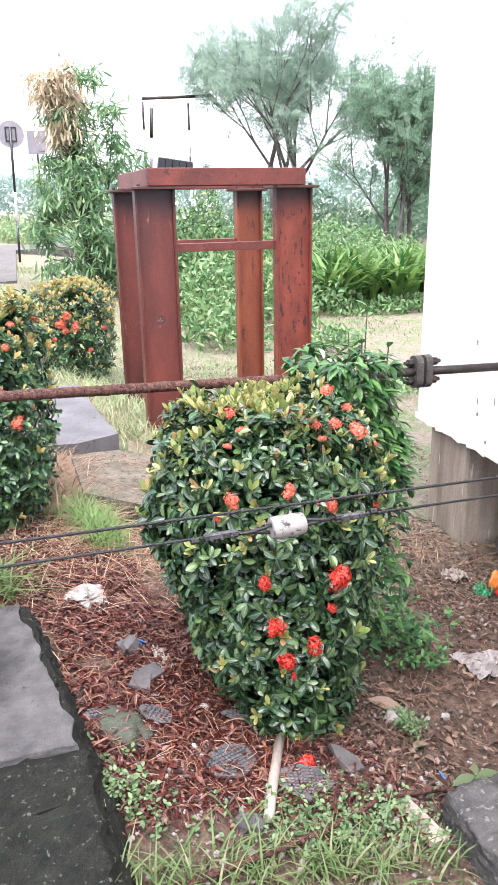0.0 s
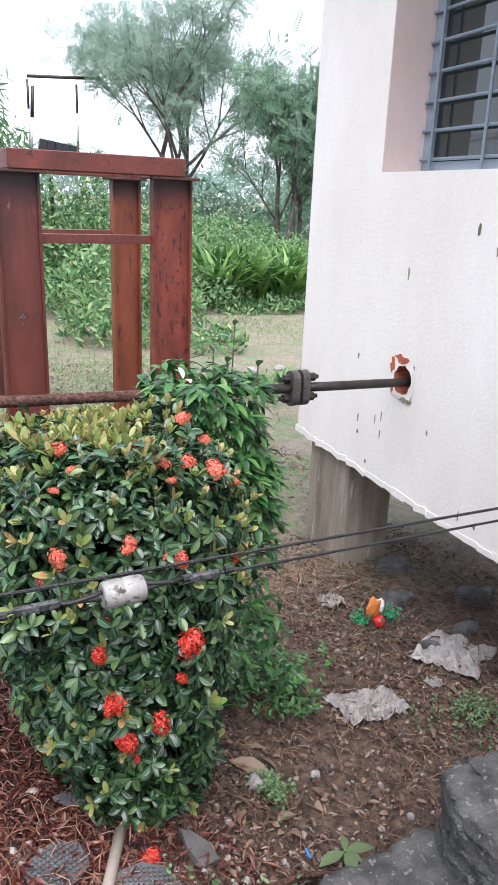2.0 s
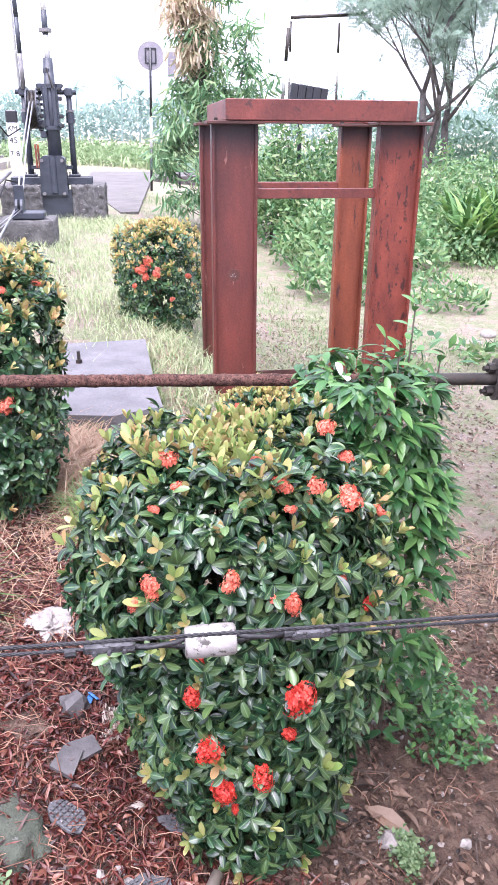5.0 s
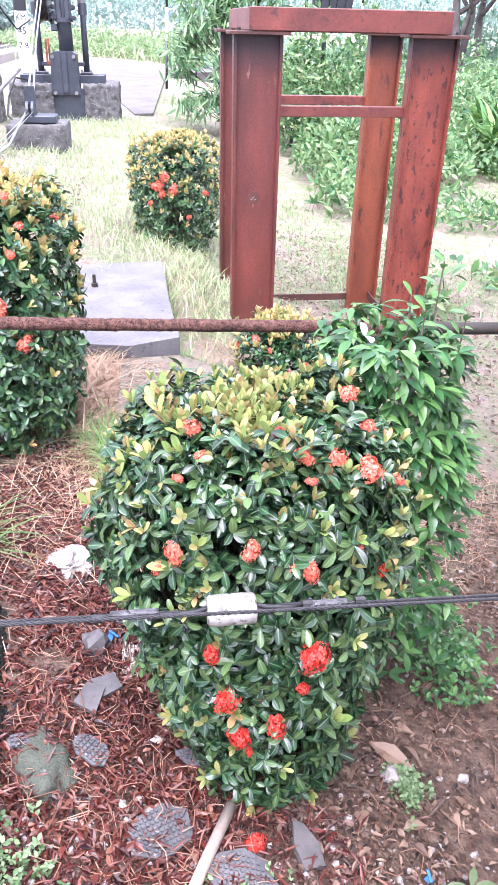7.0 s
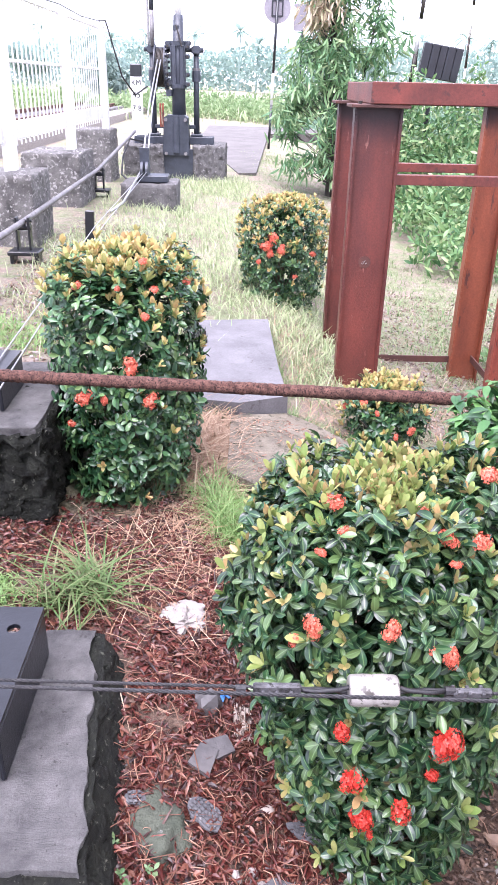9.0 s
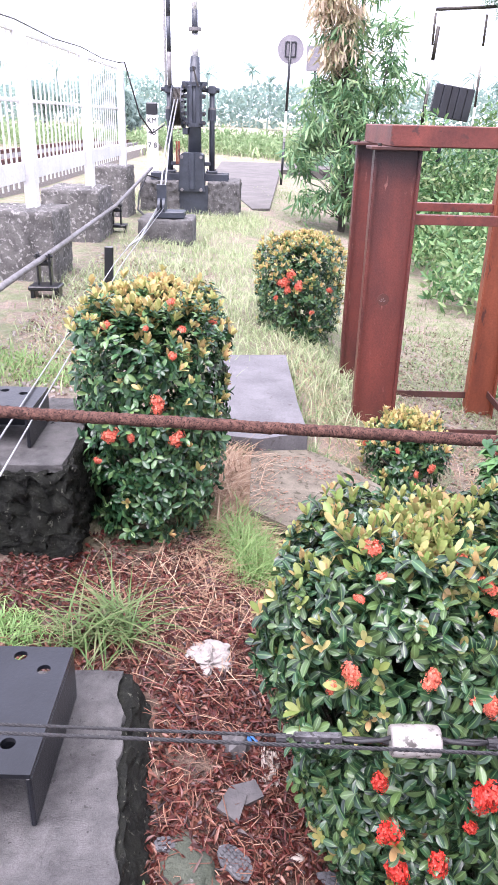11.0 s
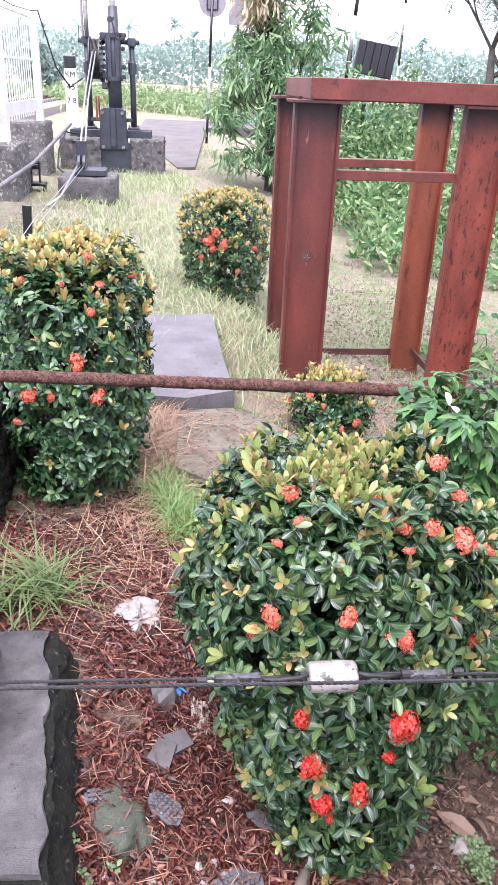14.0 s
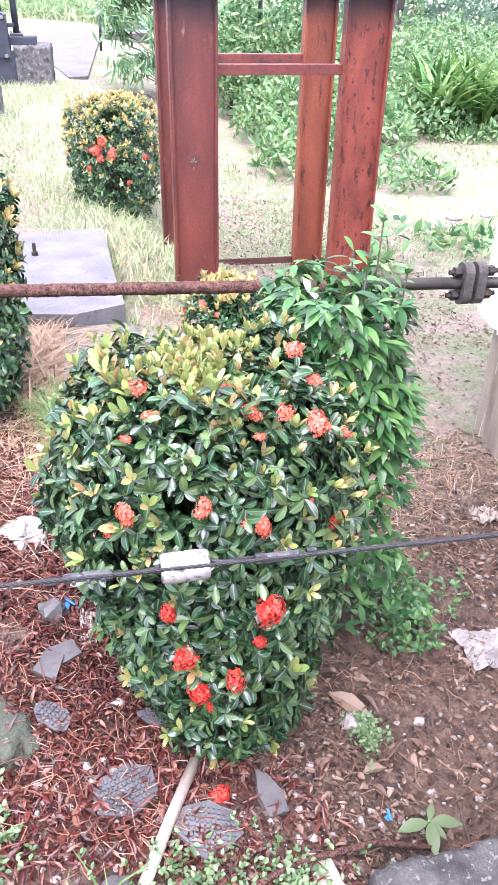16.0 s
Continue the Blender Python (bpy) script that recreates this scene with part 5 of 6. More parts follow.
def mango():
    """A slim young tree with long hanging leaves, its crown in coppery new growth."""
    rnd = random.Random(31)
    x, y = 2.25, 14.4
    t = thing("mango_tree", "slim mango tree with coppery hanging new leaves", "tree", (x, y, level(x, y)))
    g = Geo()
    g.tube([(x, y, level(x, y) - 0.1), (x + 0.05, y, 1.5), (x - 0.1, y, 2.8), (x - 0.15, y, 3.9)], [0.07, 0.055, 0.035, 0.015], 8)
    heads = []
    for i in range(130):
        z = rnd.uniform(0.05, 3.5)
        w = 0.7 + 0.2 * math.sin(z * 2.0)
        if z > 2.3:
            w *= 0.75
        a = rnd.uniform(0, 6.3)
        q = Vector((x - 0.06 * z + w * math.cos(a) * rnd.uniform(0.4, 1), y + 0.7 * w * math.sin(a), z + 0.3))
        g.tube([(x - 0.04 * z, y, max(0.1, z - 0.25)), tuple(q)], [0.008, 0.004], 5)
        heads.append((q, z))
    for i in range(16):
        q = Vector((2.95 + rnd.gauss(0, 0.14), y + rnd.gauss(0, 0.15), rnd.uniform(1.6, 3.3)))
        heads.append((q, 1.0))
    g.tube([(x, y, 0.8), (2.7, y, 1.7), (2.95, y, 3.3)], [0.03, 0.02, 0.008], 6)
    part("trunk", g, M_bark, t, "", True)
    green, copper = [], []
    for q, z in heads:
        new_growth = (2.25 < z < 2.75 and q.x < 2.2) or (z > 2.9 and q.x < 2.25)
        for j in range(46 if not new_growth else 60):
            s = q + Vector((rnd.gauss(0, 0.11), rnd.gauss(0, 0.11), rnd.gauss(0, 0.1)))
            a = Vector((rnd.gauss(0, 0.55), rnd.gauss(0, 0.55), -0.75 if not new_growth else -1.5))
            (copper if new_growth else green).append(grow(s, a, rnd.uniform(0, 6.3), radians(rnd.uniform(5, 40)), rnd.uniform(0.7, 1.2)))
    shape = leaf_shape(0.22, 0.038, 0.2, 0.3)
    part("crown", scatter(shape, green), M_mango, t, "long drooping green leaves", True, "stuff")
    part("new_growth", scatter(leaf_shape(0.22, 0.04, 0.2, 0.3), copper), M_mango_young, t, "pale copper hanging young leaves", True, "stuff")


mango()


def thicket(name, label, spots, count, leaf, material, seed, category="bushes"):
    """Rough undergrowth: leafy mounds of uneven height."""
    rnd = random.Random(seed)
    mats = []
    tot = sum(s[3] * s[4] for s in spots)
    for x, y, ry, rx, h in spots:
        for i in range(int(count * rx * h / tot)):
            a, k = rnd.uniform(0, 6.3), math.sqrt(rnd.random())
            px, py = x + rx * k * math.cos(a), y + ry * k * math.sin(a)
            top = h * (1 - 0.55 * k * k) * (0.75 + 0.5 * noise.noise(Vector((px * 1.7, py * 1.7, seed))))
            pz = level(px, py) + max(0.02, top) * rnd.random() ** 0.6
            ax = Vector((rnd.gauss(0, 0.6), rnd.gauss(-0.3, 0.6), rnd.gauss(0.5, 0.5)))
            mats.append(grow((px, py, pz), ax, rnd.uniform(0, 6.3), radians(rnd.uniform(15, 80)), rnd.uniform(0.6, 1.3)))
    return solid(name, scatter(leaf_shape(*leaf), mats), material, label, category, True, kind="stuff")


thicket("undergrowth", "dense green undergrowth behind the steel frame", [(3.9, 13.3, 0.6, 1.0, 2.5), (4.2, 11.5, 1.2, 1.3, 1.5), (3.4, 9.6, 0.7, 0.6, 0.8), (6.0, 15.0, 1.6, 2.2, 1.9), (3.6, 15.5, 1.2, 1.4, 1.8), (8.8, 17.5, 1.8, 2.6, 1.6), (4.6, 9.2, 0.7, 0.6, 0.45), (5.8, 12.6, 1.0, 1.2, 0.9), (7.6, 11.8, 0.4, 1.6, 0.35), (4.3, 6.6, 0.5, 0.6, 0.2), (2.9, 5.9, 0.35, 0.3, 0.3)], 34000, (0.12, 0.042), M_tree_dark, 41)
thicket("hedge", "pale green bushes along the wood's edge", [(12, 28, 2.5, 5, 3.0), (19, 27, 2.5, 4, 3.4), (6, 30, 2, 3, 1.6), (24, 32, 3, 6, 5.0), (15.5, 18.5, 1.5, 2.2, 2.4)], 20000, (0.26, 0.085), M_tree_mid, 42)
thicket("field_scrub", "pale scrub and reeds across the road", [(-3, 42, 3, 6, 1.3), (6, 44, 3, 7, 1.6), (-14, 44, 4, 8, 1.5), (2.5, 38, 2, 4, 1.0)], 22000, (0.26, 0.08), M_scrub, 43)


def lilies():
    """Clumps of arching strap leaves."""
    rnd = random.Random(51)
    for cx, cy in ((7.2, 12.6), (8.1, 12.9), (9.0, 13.3), (6.7, 13.4), (8.6, 14.0), (6.4, 12.4), (7.7, 12.2), (8.8, 12.4), (7.4, 13.6)):
        l = thing("spider_lily", "clump of broad arching strap leaves", "plant", (cx, cy, level(cx, cy)), "bed of strap-leaved lilies")
        g = Geo()
        for i in range(70):
            a, r = rnd.uniform(0, 6.3), 0.28 * math.sqrt(rnd.random())
            p = Vector((cx + r * math.cos(a), cy + r * math.sin(a), level(cx, cy)))
            L, w, b = rnd.uniform(0.75, 1.5), rnd.uniform(0.09, 0.16), rnd.uniform(0, 6.3)
            lean = rnd.uniform(0.3, 1.1)
            side = Vector((-math.sin(b), math.cos(b), 0))
            vs = []
            for k in range(6):
                s = k / 5
                c = p + L * Vector((math.cos(b) * lean * s * s, math.sin(b) * lean * s * s, s * (1 - 0.42 * lean * s * s)))
                ww = w * (1 - s ** 3) * (0.35 + 0.65 * math.sin(math.pi * min(1, s * 1.1))) + 0.002
                vs += [c - side * ww * 0.5, c + side * ww * 0.5]
            g.add(vs, [(2 * k, 2 * k + 1, 2 * k + 3, 2 * k + 2) for k in range(5)])
        part("leaves", g, M_lily, l, "", True, "stuff")


lilies()


def far_wood():
    """A far line of trees with palm heads standing out of it."""
    rnd = random.Random(61)
    mats, pal = [], []
    for i in range(30000):
        x = rnd.uniform(-150, 170)
        y = 170 + rnd.uniform(-8, 12)
        h = 8 + 3.5 * noise.noise(Vector((x * 0.05, 1, 3))) + 2.2 * noise.noise(Vector((x * 0.21, 5, 3)))
        mats.append(grow((x, y, h * rnd.random() ** 0.7), (rnd.gauss(0, 1), rnd.gauss(-0.5, 1), rnd.gauss(0.3, 1)), rnd.uniform(0, 6.3), radians(60), rnd.uniform(0.6, 1.4)))
    g = scatter(leaf_shape(0.95, 0.55, 0.2, 0.2), mats)
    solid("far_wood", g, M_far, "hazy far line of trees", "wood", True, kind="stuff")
    fr = leaf_shape(3.4, 0.9, 0.3, 0.5)
    for i in range(14):
        x, y, h = -46 + i * 7.3 + rnd.uniform(-2, 2), 160 + rnd.uniform(-6, 6), rnd.uniform(8.5, 10.5)
        p = thing("palm_tree", "far coconut palm above the tree line", "palm", (x, y, 0.0), "far palms")
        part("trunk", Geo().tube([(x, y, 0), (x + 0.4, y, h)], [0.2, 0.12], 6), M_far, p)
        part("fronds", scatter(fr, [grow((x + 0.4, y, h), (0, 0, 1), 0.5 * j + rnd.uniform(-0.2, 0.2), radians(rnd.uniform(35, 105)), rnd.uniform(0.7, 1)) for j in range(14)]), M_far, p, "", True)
    for i, (x, y, s) in enumerate(((-10, 62, 0.75), (-24, 95, 1.0))):
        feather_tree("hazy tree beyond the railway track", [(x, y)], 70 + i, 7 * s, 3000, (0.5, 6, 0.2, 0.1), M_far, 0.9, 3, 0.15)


far_wood()


def track():
    g = Geo()
    for x in (-7.2, -5.5):
        g.box((x, 45, 0.62), (0.07, 100, 0.15), None, 0.01)
    solid("rails", g, M_rust, "two rusty rails of the track", "rails", kind="structure")
    g = Geo()
    for i in range(120):
        g.box((-6.35, 2 + 0.65 * i, 0.5), (2.6, 0.24, 0.14), None, 0.01)
    solid("sleepers", g, M_conc, "row of concrete sleepers under the rails", "sleepers", kind="structure")
    g = Geo().prism([(-9, -6), (-4.2, -6), (-4.2, 95), (-9, 95)], -0.2, 0.47)
    solid("ballast", g, M_pebble, "grey stone ballast bed", "ballast", kind="structure")


track()


# ---- litter, grass and clutter on the ground ----
def blade(length, width, lean):
    vs = []
    for k in range(5):
        s = k / 4
        w = width * (1 - s ** 2) * 0.5 + 0.0003
        c = (0, length * lean * s * s, length * s * (1 - 0.35 * lean * s))
        vs += [(-w, c[1], c[2]), (w, c[1], c[2])]
    return np.array(vs), [(2 * k, 2 * k + 1, 2 * k + 3, 2 * k + 2) for k in range(4)]


def upright(x, y, spin, s, tip=0.0):
    return Matrix.Translation((x, y, soil(x, y) - 0.004)) @ Matrix.Rotation(spin, 4, 'Z') @ Matrix.Rotation(tip, 4, 'X') @ Matrix.Scale(s, 4)


def tufts(name, label, spots, per, shape, material, seed, category="grass"):
    rnd = random.Random(seed)
    mats = []
    for x, y, rx, ry in spots:
        for i in range(per):
            px, py = rnd.gauss(x, rx), rnd.gauss(y, ry)
            mats.append(upright(px, py, rnd.uniform(0, 6.3), rnd.uniform(0.5, 1.2), rnd.gauss(0, 0.25)))
    solid(name, scatter(shape, mats), material, label, category, False, kind="stuff")


tufts("grass", "tufts of green grass on the bank", [(.66, 1.06, .10, .05), (.86, 1.05, .1, .05), (1.05, 1.03, .12, .05), (.45, 1.02, .1, .05)], 120, blade(0.10, 0.005, 0.9), M_grass, 81)
tufts("bright_grass", "dense tuft of bright fine grass by the bush", [(.64, 2.98, .045, .07), (.60, 3.1, .05, .07), (.66, 2.86, .04, .06)], 420, blade(0.13, 0.004, 0.9), M_bright, 86)
tufts("moss_grass", "short bright green grass behind the block", [(-0.87, 4.85, .12, .1), (-0.70, 4.75, .12, .1), (-0.53, 4.59, .12, .1), (-0.82, 4.57, .12, .1), (-.1, 2.3, .05, .05), (-.25, 2.35, .06, .05), (-.6, 4.9, .3, .2)], 480, blade(0.05, 0.005, 0.9), M_bright, 90)
tufts("slab_weeds", "small weeds along the joints of the slab", [(.95, 3.98, .03, .03), (1.05, 3.9, .04, .03), (1.2, 3.78, .04, .04), (.6, 3.9, .03, .05), (1.32, 3.6, .03, .06), (.92, 4.5, .02, .25), (.9, 5.0, .02, .2), (1.15, 4.6, .08, .2)], 150, blade(0.11, 0.006, 0.9), M_turf, 99)
tufts("coarse_grass", "coarse arching grass beside the block", [(.17, 2.36, .035, .035), (.10, 2.28, .04, .03), (.24, 2.33, .03, .03)], 60, blade(0.20, 0.007, 1.1), M_grass, 87)
tufts("bare_ground_stubble", "sparse dead stubble on trodden ground", [(2.0, 3.4, .25, .3), (2.2, 4.2, .25, .4), (2.5, 5.0, .3, .5), (1.9, 4.6, .2, .3), (2.9, 6.2, .4, .5), (1.95, 2.85, .2, .2), (2.4, 3.1, .15, .2), (1.75, 5.6, .25, .5), (-.7, 5.2, .25, .7), (-.55, 5.6, .25, .5), (-.9, 6.0, .2, .6), (-.4, 6.3, .2, .5), (-.75, 4.8, .2, .3), (-.5, 7.5, .25, .6), (-.8, 8.3, .15, .6)], 420, blade(0.05, 0.003, 2.4), M_straw, 88)
rnd = random.Random(80)
spots = [(rnd.uniform(-0.9, 0.75), rnd.uniform(5.4, 13.5), .22, .4) for i in range(60)] + [(rnd.uniform(0.95, 1.6), rnd.uniform(4.3, 9.5), .15, .35) for i in range(26)]
tufts("pale_grass", "pale seeding grass beside the path", spots, 170, blade(0.13, 0.006, 0.9), M_grass_pale, 82)
spots = [(rnd.uniform(2.0, 6.5), rnd.uniform(5.5, 14), .4, .6) for i in range(70)] + [(rnd.uniform(-2.6, -1.0), rnd.uniform(4, 20), .3, .6) for i in range(14)] + [(rnd.uniform(1.0, 2.6), rnd.uniform(8, 20), .3, .6) for i in range(24)]
tufts("turf", "thin turf on the lower ground", [q for q in spots if noise.noise(Vector((q[0], q[1], 5)) * 0.9) > -0.12], 240, blade(0.075, 0.007, 1.1), M_turf, 83)
spots = [(rnd.uniform(-25, 30), rnd.uniform(16, 60), 1.4, 1.4) for i in range(150)]
tufts("rough_meadow", "rough pale meadow beyond the path", [s for s in spots if not (-10 < s[0] < 5 and 15 < s[1] < 35)], 45, blade(0.55, 0.06, 0.7), M_grass_pale, 84)
spots = [(.62, 3.0, .18, .25), (.75, 2.75, .12, .2), (.45, 2.85, .1, .15), (.55, 3.5, .1, .2), (.35, 2.45, .2, .15), (1.15, 4.3, .1, .4), (1.05, 5.2, .1, .5), (.72, 3.45, .1, .2), (.95, 3.3, .12, .15), (.6, 3.75, .08, .2), (.57, 3.4, .05, .15), (.58, 3.65, .05, .12), (.62, 3.2, .06, .1), (.5, 3.5, .05, .15)]
tufts("dry_straw", "matted dry straw over the soil", spots, 420, blade(0.065, 0.0028, 2.5), M_straw, 85)


M_bark_chip = surface("dead_stick", (0.05, 0.035, 0.028), (0.15, 0.105, 0.08), None, 20.0, 120.0, 0.9, 0.0, 0.5)


tufts("straw_mat", "thick mat of pale dead grass by the slab", [(.57, 3.3, .05, .1), (.56, 3.5, .05, .1), (.57, 3.7, .05, .1), (.49, 3.35, .05, .1), (.47, 3.6, .05, .12), (.66, 3.1, .06, .06)], 420, blade(0.11, 0.006, 1.7), M_straw, 89)


def litter():
    """Fallen leaves lying on the soil."""
    def strew(name, label, areas, leaf, material, seed):
        rnd = random.Random(seed)
        mats = []
        for x0, x1, y0, y1, n in areas:
            for i in range(n):
                x, y = rnd.uniform(x0, x1), rnd.uniform(y0, y1)
                if noise.noise(Vector((x * 4, y * 4, seed))) < -0.45:
                    continue
                m = Matrix.Translation((x, y, soil(x, y) + rnd.uniform(0.002, 0.016))) @ Matrix.Rotation(rnd.uniform(0, 6.3), 4, 'Z') @ Matrix.Rotation(rnd.gauss(0, 0.4), 4, 'X') @ Matrix.Rotation(rnd.gauss(0, 0.45), 4, 'Y')
                mats.append(m @ Matrix.Diagonal((rnd.uniform(0.35, 1.5), rnd.uniform(0.3, 1.4), 1, 1)))
        solid(name, scatter(leaf_shape(*leaf), mats), material, label, "leaf litter", False, kind="stuff")
    strew("leaf_litter", "wet red-brown fallen leaves", [(.42, .95, 1.25, 2.3, 6200), (.37, .47, 1.3, 2.15, 800), (-.25, .75, 2.1, 2.75, 4200), (.85, 1.2, 1.1, 1.5, 600), (.35, .7, 2.3, 3.1, 1400), (-.1, .45, 2.55, 2.95, 900)], (0.027, 0.0105, 0.7, 0.45), M_litter, 91)
    strew("shredded_litter", "shreds of dark red rotting leaf", [(.40, .98, 1.2, 2.4, 5200), (-.25, .75, 2.1, 2.8, 3200), (.9, 1.25, 1.1, 1.5, 900)], (0.045, 0.005, 0.3, 0.5), M_litter, 94)
    strew("brown_leaves", "brown fallen leaves on bare soil", [(1.1, 2.6, 1.1, 2.9, 3200), (2.0, 3.4, 1.6, 3.4, 2600), (1.8, 3.4, 2.9, 5.0, 1500), (.4, 1.5, 0.7, 1.25, 500), (1.2, 1.5, 1.2, 1.9, 300)], (0.024, 0.011, 0.4, 0.3), M_litter_dry, 92)
    strew("dark_leaves", "dark broken dead leaves and crumbs", [(1.1, 2.8, 1.1, 2.9, 2600), (.9, 1.5, 1.1, 1.7, 1500), (2.0, 3.4, 1.6, 3.4, 2000)], (0.018, 0.010, 0.5, 0.3), M_humus, 95)
    strew("large_dead_leaves", "large curled brown dead leaves", [(1.12, 1.7, 1.3, 1.95, 60), (1.6, 2.9, 1.6, 2.9, 70)], (0.055, 0.026, 0.8, 0.4), M_litter_dry, 96)
    strew("path_litter", "brown leaf crumbs on the trodden ground", [(1.5, 3.4, 4.4, 8.2, 3600), (1.7, 2.9, 2.9, 4.6, 350), (-1.0, 0.2, 3.6, 8.5, 3000)], (0.035, 0.016, 0.5, 0.3), M_litter_dry, 97)
    rnd = random.Random(98)
    mats = []
    for i in range(900):
        x, y = rnd.uniform(.64, 1.26), rnd.uniform(3.12, 3.9)
        if noise.noise(Vector((x * 5, y * 5, 2))) > 0.05:
            m = Matrix.Translation((x, y, 0.207 - 0.16 * (x - 0.63) + rnd.uniform(0, 0.004))) @ Matrix.Rotation(rnd.uniform(0, 6.3), 4, 'Z') @ Matrix.Rotation(rnd.gauss(0, 0.15), 4, 'X')
            mats.append(m @ Matrix.Diagonal((rnd.uniform(0.4, 1.3), rnd.uniform(0.4, 1.6), 1, 1)))
    solid("slab_litter", scatter(leaf_shape(0.022, 0.007, 0.4, 0.2), mats), M_stalk, "scattered leaf shreds on the lower slab", "leaf litter", False, kind="stuff")
    rnd = random.Random(93)
    g = Geo()
    for i in range(1500):
        x, y = rnd.choice(((rnd.uniform(.4, 1.0), rnd.uniform(1.3, 3.0)), (rnd.uniform(1.2, 3.0), rnd.uniform(1.2, 3.2))))
        a, L = rnd.uniform(0, 6.3), rnd.uniform(0.03, 0.10)
        d = Vector((math.cos(a), math.sin(a), 0))
        p = Vector((x, y, soil(x, y) + 0.006))
        q = p + d * L
        q.z = soil(q.x, q.y) + rnd.uniform(0.006, 0.03)
        side, bow = Vector((-d.y, d.x, 0)), L * rnd.gauss(0, 0.35)
        mid = p.lerp(q, 0.3) + side * bow * 0.8 + Vector((0, 0, rnd.uniform(0.0, 0.02)))
        far = p.lerp(q, 0.7) + side * bow + Vector((0, 0, rnd.uniform(0.0, 0.02)))
        g.tube([p, mid, far, q], rnd.uniform(0.0007, 0.0015), 4)
    sticks = Geo()
    for i in range(260):
        x, y = rnd.choice(((rnd.uniform(1.15, 2.9), rnd.uniform(1.2, 3.1)), (rnd.uniform(2.2, 3.3), rnd.uniform(1.9, 3.4))))
        a, L = rnd.uniform(0, 6.3), rnd.uniform(0.04, 0.20)
        p = Vector((x, y, soil(x, y) + 0.008))
        q = Vector((x + L * math.cos(a), y + L * math.sin(a), 0))
        q.z = soil(q.x, q.y) + rnd.uniform(0.008, 0.05)
        mid = p.lerp(q, 0.5) + Vector((rnd.gauss(0, 0.01), rnd.gauss(0, 0.01), rnd.uniform(0.0, 0.02)))
        sticks.tube([p, mid, q], rnd.uniform(0.0015, 0.0035), 5)
    solid("sticks", sticks, M_bark_chip, "dark dead sticks on the soil", "sticks", kind="stuff")
    solid("twigs", g, M_stalk, "pale broken twigs and stalks", "twigs", kind="stuff")
    g = Geo()
    ico = bmesh.new()
    bmesh.ops.create_icosphere(ico, subdivisions=1, radius=1)
    ico.verts.index_update()
    iv, jf = [v.co.copy() for v in ico.verts], [[v.index for v in q.verts] for q in ico.faces]
    ico.free()
    for i in range(4200):
        x, y = rnd.choice(((rnd.uniform(1.15, 2.7), rnd.uniform(1.05, 2.7)), (rnd.uniform(.4, 1.5), rnd.uniform(.8, 1.5)), (rnd.uniform(1.8, 3.6), rnd.uniform(2.8, 6.0)), (rnd.uniform(1.5, 2.4), rnd.uniform(4.5, 7.5))))
        s = 0.0025 + 0.011 * rnd.random() ** 4
        m = Matrix.Translation((x, y, soil(x, y) + 0.3 * s)) @ Euler((rnd.uniform(0, 6), rnd.uniform(0, 6), 0)).to_matrix().to_4x4() @ Matrix.Diagonal((s * rnd.uniform(0.7, 1.5), s, s * rnd.uniform(0.5, 0.9), 1))
        g.add([m @ v for v in iv], jf)
    for i in range(2200):
        x, y = rnd.uniform(-1.05, -0.15), rnd.uniform(3.5, 9.5)
        s = 0.005 + 0.011 * rnd.random() ** 2
        m = Matrix.Translation((x, y, soil(x, y) + 0.3 * s)) @ Euler((rnd.uniform(0, 6), rnd.uniform(0, 6), 0)).to_matrix().to_4x4() @ Matrix.Diagonal((s * rnd.uniform(0.7, 1.5), s, s * rnd.uniform(0.5, 0.9), 1))
        g.add([m @ v for v in iv], jf)
    clod = Geo()
    for i in range(3200):
        x, y = rnd.uniform(1.1, 2.7), rnd.uniform(1.05, 2.8)
        s = 0.003 + 0.012 * rnd.random() ** 3
        m = Matrix.Translation((x, y, soil(x, y) + 0.15 * s)) @ Euler((rnd.uniform(0, 6), rnd.uniform(0, 6), 0)).to_matrix().to_4x4() @ Matrix.Diagonal((s * rnd.uniform(0.7, 1.8), s, s * rnd.uniform(0.5, 0.9), 1))
        clod.add([m @ v for v in iv], jf)
    solid("soil_crumbs", clod, M_ground, "crumbs and clods of brown soil", "soil", kind="stuff")
    solid("gravel", g, M_pebble, "small stones scattered on the soil", "gravel", kind="stuff")


litter()


def lump(c, s, seed, sub=3, rough=0.3, flat=0.0):
    """An irregular stone."""
    bm = bmesh.new()
    bmesh.ops.create_icosphere(bm, subdivisions=sub, radius=1)
    for v in bm.verts:
        k = 1 + rough * noise.noise(v.co * 1.6 + Vector((seed, 0, 0))) + 0.35 * rough * noise.noise(v.co * 5 + Vector((0, seed, 0)))
        v.co *= k
        if flat and v.co.z > flat:
            v.co.z = flat + 0.12 * (v.co.z - flat)
    g = Geo()
    bm.verts.index_update()
    g.add([Vector((c[0] + v.co.x * s[0], c[1] + v.co.y * s[1], c[2] + v.co.z * s[2])) for v in bm.verts], [[v.index for v in q.verts] for q in bm.faces])
    bm.free()
    return g


def on(x, y, h=0.0):
    return (x, y, soil(x, y) + h)


